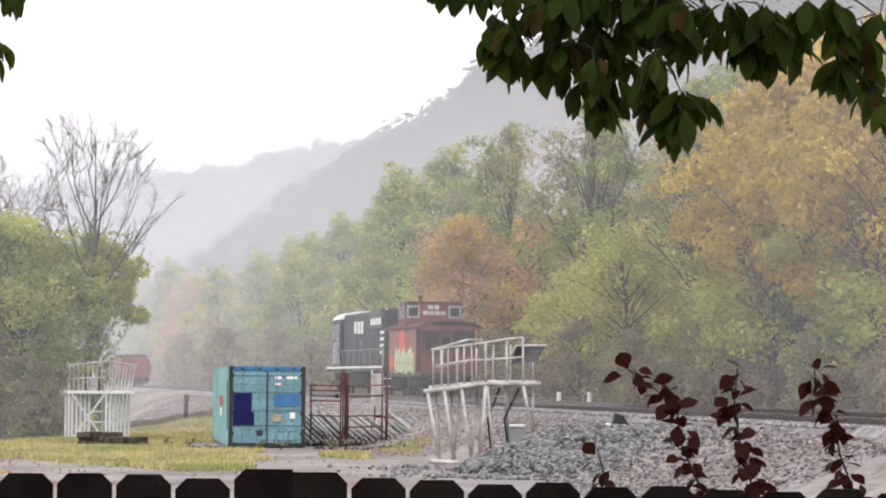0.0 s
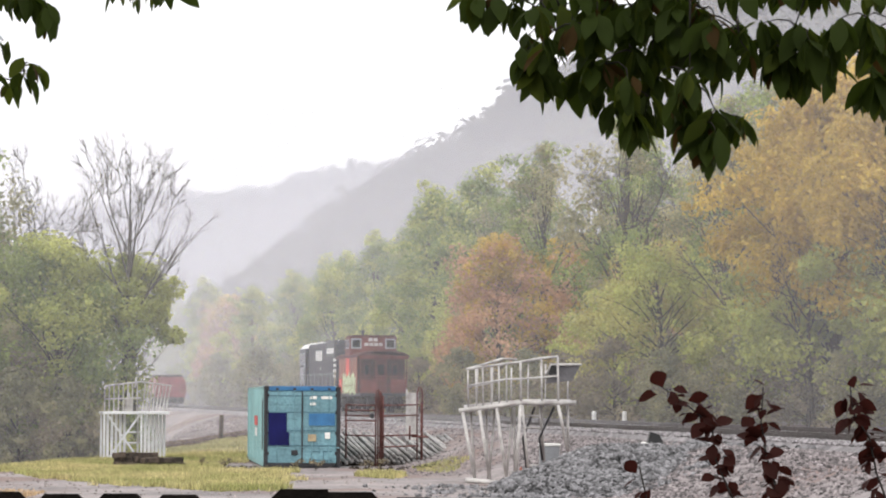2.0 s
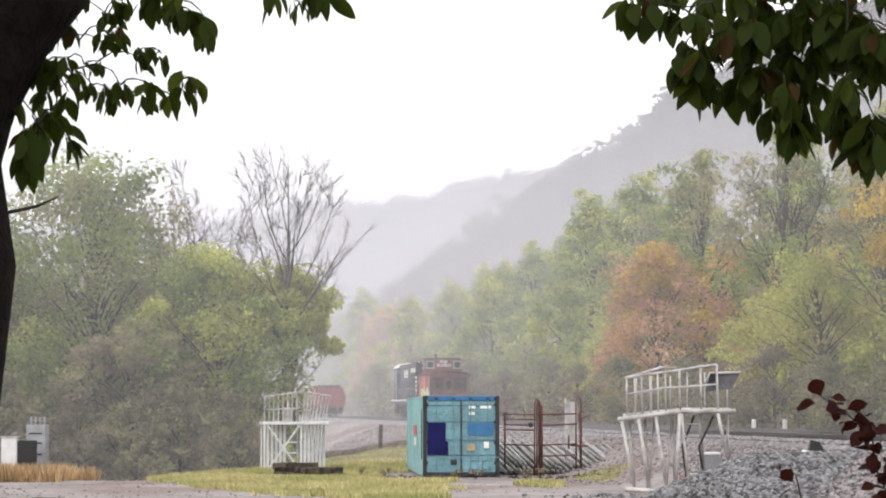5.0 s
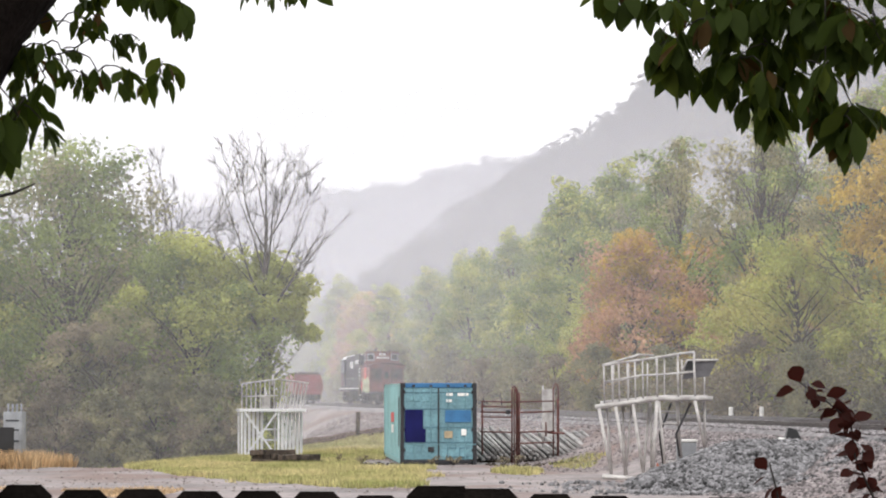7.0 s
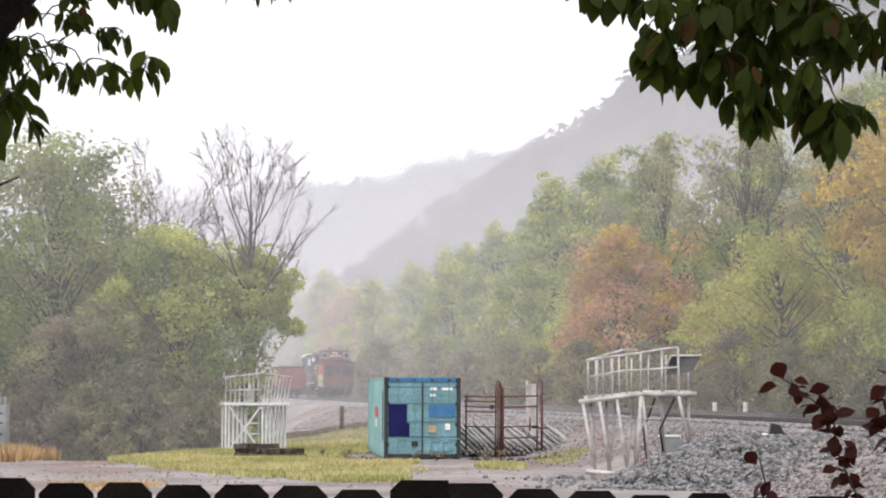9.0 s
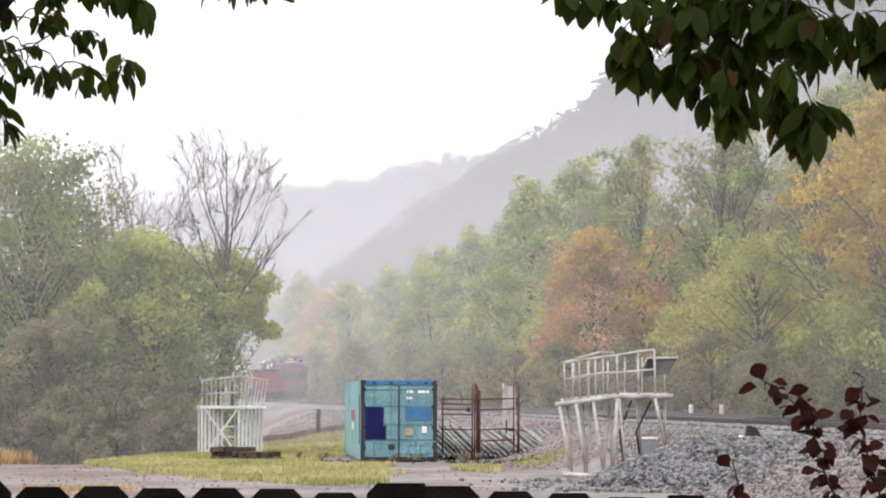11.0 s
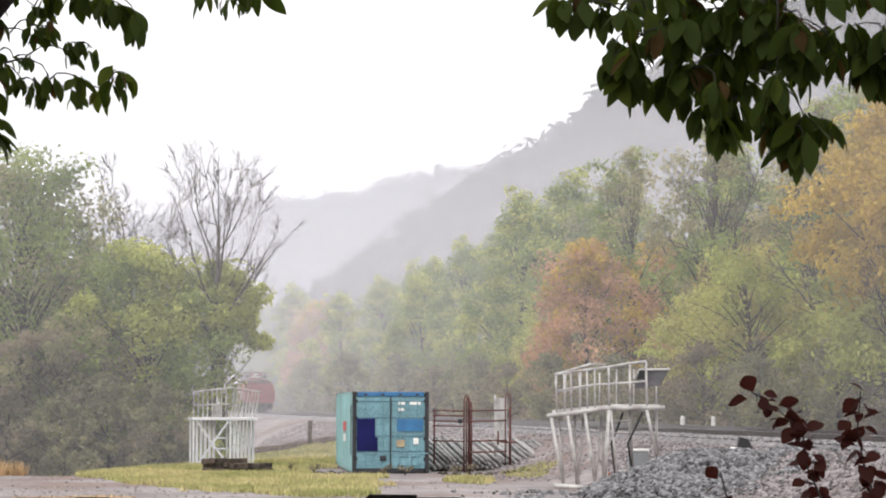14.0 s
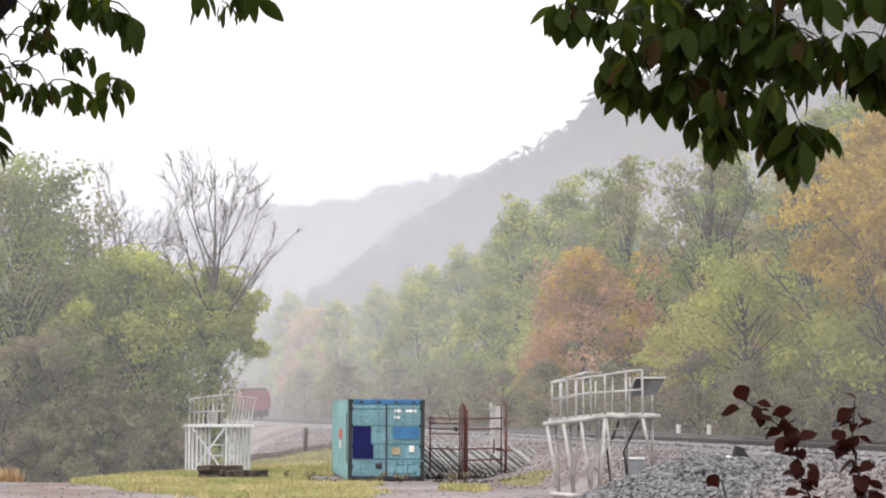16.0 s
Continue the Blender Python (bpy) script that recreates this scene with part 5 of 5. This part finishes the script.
    for i, (x, y) in enumerate(((0.35, 87.6), (1.9, 86.8), (-0.2, 87.9), (2.4, 87.5), (-2.6, 88.4), (-3.3, 90))):
        w = thing("weed", pose(x, y, ground_z(x, y), 0, 0, i * 50), "small red-brown dying weed", "weed", "weeds by the container")
        tagged(w, "small dying red-brown weed in the dirt")
        b, st = Build(), Build()
        for k in range(4):
            q = (rng.uniform(-0.2, 0.2), rng.uniform(-0.2, 0.2), rng.uniform(0.12, 0.28))
            st.tube([(0, 0, -0.03), q], 0.008, 4)
            puff(rng, b, q, 0.12, 14, 0.05)
        part("stem", st, M["twig"], w)
        part("foliage", b, LEAF["brown"], w)


small_things()


# ---- the shade tree over the garden fence ----
def leaf_mesh(name, length, width, bend, material):
    """One pointed leaf along +y with a folded midrib."""
    b = Build()
    rows = ((0.0, 0.03), (0.12, 0.30), (0.32, 0.82), (0.52, 1.0), (0.72, 0.80), (0.88, 0.42), (1.0, 0.0))
    vs, fs = [], []
    for f, w in rows:
        y, z = length * f, -bend * length * f * f
        vs += [(-width / 2 * w, y, z + 0.12 * width * w), (0, y, z), (width / 2 * w, y, z + 0.12 * width * w)]
    for i in range(len(rows) - 1):
        fs += [(3 * i, 3 * i + 1, 3 * i + 4, 3 * i + 3), (3 * i + 1, 3 * i + 2, 3 * i + 5, 3 * i + 4)]
    return b.add(vs, fs).mesh(name, material, True)


def aim(p, d, roll=0.0):
    """Pose at p whose +y points along d."""
    d = Vector(d).normalized()
    return Matrix.Translation(p) @ d.to_track_quat("Y", "Z").to_matrix().to_4x4() @ Matrix.Rotation(roll, 4, "Y")


def shade_tree():
    t = thing("tree", pose(0, 0, 0), "shade tree with dark drooping green leaves beside the fence", "tree")
    rng = random.Random(91)
    trunk = Build()
    pts = [(-1.31, 6.75, 0.2), (-1.34, 6.72, 1.2), (-1.315, 6.70, 2.05), (-1.275, 6.70, 2.5), (-1.30, 6.70, 2.75), (-1.26, 6.68, 2.92), (-1.15, 6.67, 3.10), (-1.0, 6.66, 3.28), (-0.76, 6.65, 3.6), (-0.4, 6.65, 4.1), (0.4, 6.7, 4.7)]
    trunk.tube(pts, [0.27, 0.22, 0.19, 0.19, 0.185, 0.18, 0.175, 0.165, 0.15, 0.13, 0.09], 24, cap=False)
    trunk.v = [tuple(Vector(p) + Vector((noise.noise(Vector(p) * 9), noise.noise(Vector(p) * 9 + Vector((5, 0, 0))), 0)) * 0.02) for p in trunk.v]
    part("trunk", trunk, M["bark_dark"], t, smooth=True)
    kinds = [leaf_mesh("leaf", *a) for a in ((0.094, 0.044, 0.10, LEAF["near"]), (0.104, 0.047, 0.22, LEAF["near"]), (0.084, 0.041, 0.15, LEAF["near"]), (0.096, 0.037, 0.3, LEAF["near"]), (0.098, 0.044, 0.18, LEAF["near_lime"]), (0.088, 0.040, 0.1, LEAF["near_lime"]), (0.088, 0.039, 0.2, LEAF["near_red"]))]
    branches = (
        # limb start, leaf whorls (x, z), leaves to a whorl, leaf size
        ((0.9, 3.9), ((0.40, 3.11), (0.46, 3.10), (0.51, 3.11), (0.55, 3.08), (0.60, 3.10), (0.66, 3.09), (0.73, 3.10), (0.79, 3.09), (0.84, 3.10), (0.90, 3.10)), 7, 0.95),
        ((0.7, 3.8), ((0.42, 3.20), (0.48, 3.18), (0.54, 3.20), (0.60, 3.17), (0.66, 3.20), (0.72, 3.18), (0.78, 3.20), (0.84, 3.17), (0.90, 3.19)), 6, 0.9),
        ((1.3, 3.8), ((0.96, 3.19), (1.02, 3.17), (1.08, 3.19), (1.14, 3.16), (1.20, 3.18), (1.26, 3.16), (1.32, 3.18), (1.38, 3.15), (1.44, 3.17), (1.50, 3.14), (1.56, 3.16)), 6, 0.9),
        ((0.8, 3.7), ((0.55, 3.04), (0.53, 2.98), (0.55, 2.93), (0.58, 3.01), (0.59, 2.94), (0.62, 2.97), (0.64, 3.04), (0.66, 2.92), (0.69, 2.95), (0.70, 3.02)), 7, 0.9),
        ((0.9, 3.6), ((0.72, 2.92), (0.74, 2.97), (0.77, 2.90), (0.80, 3.01), (0.81, 2.94), (0.76, 2.86), (0.78, 2.84), (0.80, 2.81), (0.84, 2.88), (0.83, 2.84)), 7, 0.95),
        ((0.85, 3.3), ((0.87, 2.93), (0.89, 2.88), (0.92, 2.92), (0.95, 2.90), (0.95, 2.84), (0.97, 2.80), (0.99, 2.78), (0.96, 2.76), (1.00, 2.84), (1.05, 2.84), (1.09, 2.84)), 7, 0.95),
        ((1.0, 3.5), ((0.95, 3.09), (0.98, 3.05), (0.96, 3.01), (1.00, 2.99), (1.03, 2.99), (1.05, 3.03), (1.09, 3.08), (1.07, 2.98), (0.92, 3.04)), 7, 1.0),
        ((1.3, 3.6), ((1.13, 3.07), (1.16, 3.01), (1.18, 2.97), (1.21, 2.99), (1.23, 2.96), (1.23, 3.04), (1.20, 3.05)), 7, 1.0),
        ((1.6, 3.6), ((1.28, 3.05), (1.28, 3.01), (1.32, 3.00), (1.35, 3.06), (1.39, 3.01), (1.41, 2.94), (1.42, 2.92), (1.45, 3.04), (1.48, 3.00), (1.50, 2.94), (1.49, 2.86), (1.50, 2.81), (1.52, 3.05)), 6, 1.0),
        ((0.9, 3.5), ((0.66, 3.13), (0.70, 3.07), (0.74, 3.14), (0.78, 3.06), (0.83, 3.13), (0.87, 3.06), (0.91, 3.13), (0.95, 3.12), (1.00, 3.08), (1.04, 3.14), (0.86, 3.00)), 6, 0.95),
        ((-1.1, 3.25), ((-1.02, 3.08), (-0.95, 3.12), (-0.89, 3.11), (-0.85, 3.14), (-0.80, 3.15), (-0.76, 3.17), (-0.72, 3.15), (-0.70, 3.11), (-0.67, 3.10), (-0.65, 3.06), (-0.62, 3.06), (-1.0, 3.14), (-0.92, 3.16), (-0.97, 3.06)), 5, 0.74),
        ((-1.15, 3.0), ((-1.02, 2.98), (-0.95, 2.99), (-0.89, 3.03), (-0.85, 3.02), (-0.82, 3.04), (-0.79, 3.03), (-0.81, 3.00), (-0.76, 3.02), (-1.0, 3.02), (-0.92, 3.0)), 5, 0.50),
        ((-1.15, 2.95), ((-1.04, 2.95), (-1.02, 2.90), (-0.95, 2.89), (-0.92, 2.93), (-0.87, 2.91), (-0.83, 2.91), (-0.79, 2.90), (-0.76, 2.91), (-0.73, 2.91), (-0.69, 2.92), (-0.67, 2.95), (-0.98, 2.93), (-1.0, 2.97), (-0.94, 2.95)), 5, 0.68),
        ((-1.15, 2.9), ((-1.09, 2.88), (-1.07, 2.83), (-1.09, 2.79), (-1.06, 2.75), (-1.02, 2.80), (-0.98, 2.80), (-1.00, 2.84), (-1.05, 2.88)), 6, 0.86),
        ((-0.6, 3.6), ((-0.52, 3.19), (-0.47, 3.16), (-0.42, 3.15), (-0.38, 3.15), (-0.35, 3.15)), 6, 0.85),
    )
    for k, (start, whorls, count, size) in enumerate(branches):
        y0 = 6.72
        tips = [Vector((x, 6.82 + rng.uniform(-0.16, 0.16), z)) for x, z in whorls]
        tips = [p + Vector((0, 0, 0.025)) for p in tips]
        tips += [a.lerp(b, 0.5) + Vector((0, rng.uniform(-0.1, 0.1), 0.01)) for a, b in zip(tips, tips[1:]) if (a - b).length < (0.16 if k < 10 else 0.10)]
        wood = Build()
        root = Vector((start[0], y0, start[1]))
        goal = Vector((0.4, 6.7, 4.7)) if start[0] > 0 else Vector((-1.22, 6.68, start[1] - 0.05)) if start[0] < -1 else Vector((-0.6, 6.65, 3.9))
        wood.tube([root, root.lerp(goal, 0.5) + Vector((0.05, 0, 0.1 if start[0] > 0 else 0.01)), goal], [0.010, 0.018, 0.026], 6)
        # each twig grows from the nearest one already there
        grown = [root]
        for p in sorted(tips, key=lambda q: (q - root).length):
            q = min(grown, key=lambda g: (g - p).length)
            bow = Vector((rng.uniform(-0.2, 0.2), rng.uniform(-0.2, 0.2), rng.uniform(0.1, 0.3))) * (p - q).length
            thick = 0.0045 if q is root else 0.0026
            wood.tube([q, q.lerp(p, 0.33) + bow * 0.8, q.lerp(p, 0.7) + bow * 0.7, p], [thick, thick * 0.85, thick * 0.7, 0.0016], 5)
            grown += [p, q.lerp(p, 0.6)]
        br = part("branch", wood, M["twig"], t, smooth=True)
        for p in tips:
            for j in range(count + 1 if k < 10 else count):
                a = rng.uniform(0, math.tau)
                drop = rng.uniform(0.5, 2.4)
                d = Vector((math.cos(a), 0.8 * math.sin(a), -drop))
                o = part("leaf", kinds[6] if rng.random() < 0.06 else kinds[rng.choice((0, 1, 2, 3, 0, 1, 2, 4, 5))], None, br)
                o.matrix_basis = aim(p + Vector((rng.uniform(-0.012, 0.012), rng.uniform(-0.02, 0.02), rng.uniform(-0.01, 0.012))), d, rng.uniform(-0.9, 0.9)) @ Matrix.Scale(size * rng.uniform(0.68, 1.15), 4)
    part("twig", Build().tube([(-1.2, 6.72, 2.60), (-1.1, 6.74, 2.63), (-1.04, 6.76, 2.645), (-0.99, 6.78, 2.67)], [0.006, 0.005, 0.004, 0.002], 5), M["twig"], t, "bare broken twig")
    # the rest of the crown, unseen overhead, which shades leaves and fence
    crown = Build()
    for _ in range(260):
        c = (rng.uniform(-3.2, 3.4), rng.uniform(3.5, 9.5), rng.uniform(4.25, 5.8))
        if c[2] < 3.35 + 0.06 * c[1]:
            continue
        puff(rng, crown, c, 0.35, 26, 0.055)
    tagged(part("crown", crown, LEAF["near"], t), kind="stuff")


shade_tree()


def plum_shrub():
    s = thing("shrub", pose(0, 7.12, 0), "plum-red leaved shrub reaching over the fence", "shrub")
    rng = random.Random(92)
    kinds = [leaf_mesh("leaf", *a) for a in ((0.050, 0.038, 0.15, LEAF["plum"]), (0.044, 0.034, 0.3, LEAF["plum"]), (0.054, 0.037, 0.05, LEAF["plum"]), (0.038, 0.030, 0.2, LEAF["plum"]))]
    stems = []
    for path, count in ((((1.12, 1.84), (1.09, 1.91), (1.05, 2.00), (1.04, 2.09), (0.98, 2.14), (0.91, 2.19)), 58), (((1.24, 1.84), (1.21, 1.94), (1.19, 2.01), (1.18, 2.10), (1.18, 2.19)), 46),
                        (((1.51, 1.84), (1.47, 1.97), (1.45, 2.06), (1.40, 2.13), (1.40, 2.20)), 52), (((0.87, 1.84), (0.86, 1.91), (0.84, 1.985)), 8)):
        bx = path[0][0] + 0.06
        root = Vector((bx, 0, 1.2))
        pts = [Vector((x - bx, rng.uniform(-0.03, 0.03), z - 1.2)) for x, z in path]
        stem = part("stem", Build().tube([(0, 0, -0.9)] + pts, [0.006] + [0.0032 - 0.0018 * i / len(pts) for i in range(len(pts))], 5), M["twig"], s, smooth=True)
        stem.location = root
        for i in range(count):
            f = (len(pts) - 1) * (1 - (i + 0.5) / count) * 0.999
            k = int(f)
            p = pts[k].lerp(pts[k + 1], f - k)
            a = rng.uniform(0, math.tau)
            d = Vector((math.cos(a), 0.6 * math.sin(a), rng.uniform(-1.3, 0.5) if i else 0.8))
            o = part("leaf", kinds[rng.randrange(4)], None, stem)
            o.matrix_basis = aim(p + Vector((rng.uniform(-0.02, 0.02), 0, rng.uniform(-0.015, 0.015))), d, rng.uniform(-1, 1)) @ Matrix.Scale(rng.uniform(0.8, 1.25), 4)
        stems.append(stem)
    return stems


STEMS = plum_shrub()

# ---- unseen wall and roof added by the camera, to shade fence and leaves ----
rear_wall = Build().box(-7, 7, -3.2, -3.0, -0.2, 3.4)
solid("wall_south", rear_wall, M["wall"], "plain unseen wall added behind the camera", "wall", "structure")
solid("ceiling", Build().box(-7, 7, -3.4, 1.6, 3.42, 3.55), M["shade_roof"], "unseen roof added over the camera as shade", "ceiling", "structure")


# ---- what moves ----
def motions():
    turn = math.degrees(math.atan(-SLOPE))
    ahead = Vector((SLOPE, 1, 0)).normalized()
    way = ((0, 135.5), (2.5, 176.0), (3.5, 192.0), (7.0, 244.0), (8.0, 259.5), (9.0, 274.5), (12.0, 311.5), (13.0, 325), (16.0, 366))
    for ob, lead in ((CABOOSE, 0.0), (LOCO, 10.9)):
        rows = []
        for t, y in way:
            y += lead * ahead.y
            rows.append((t, pose(track_x(y), y, rail_z(y), 0.03, 0, turn)))
        walk(ob, rows)
    # the shrub's stems sway in the wind
    for k, stem in enumerate(STEMS):
        base = stem.location.copy()
        rows = []
        for i in range(17):
            a = 0.45 * math.sin(1.9 * i + k * 1.3) + 0.35 * math.sin(0.83 * i + k * 2.1)
            rows.append((float(i), pose(*base, 0.4 * math.cos(1.4 * i + k), a, 0)))
        walk(stem, rows)


motions()
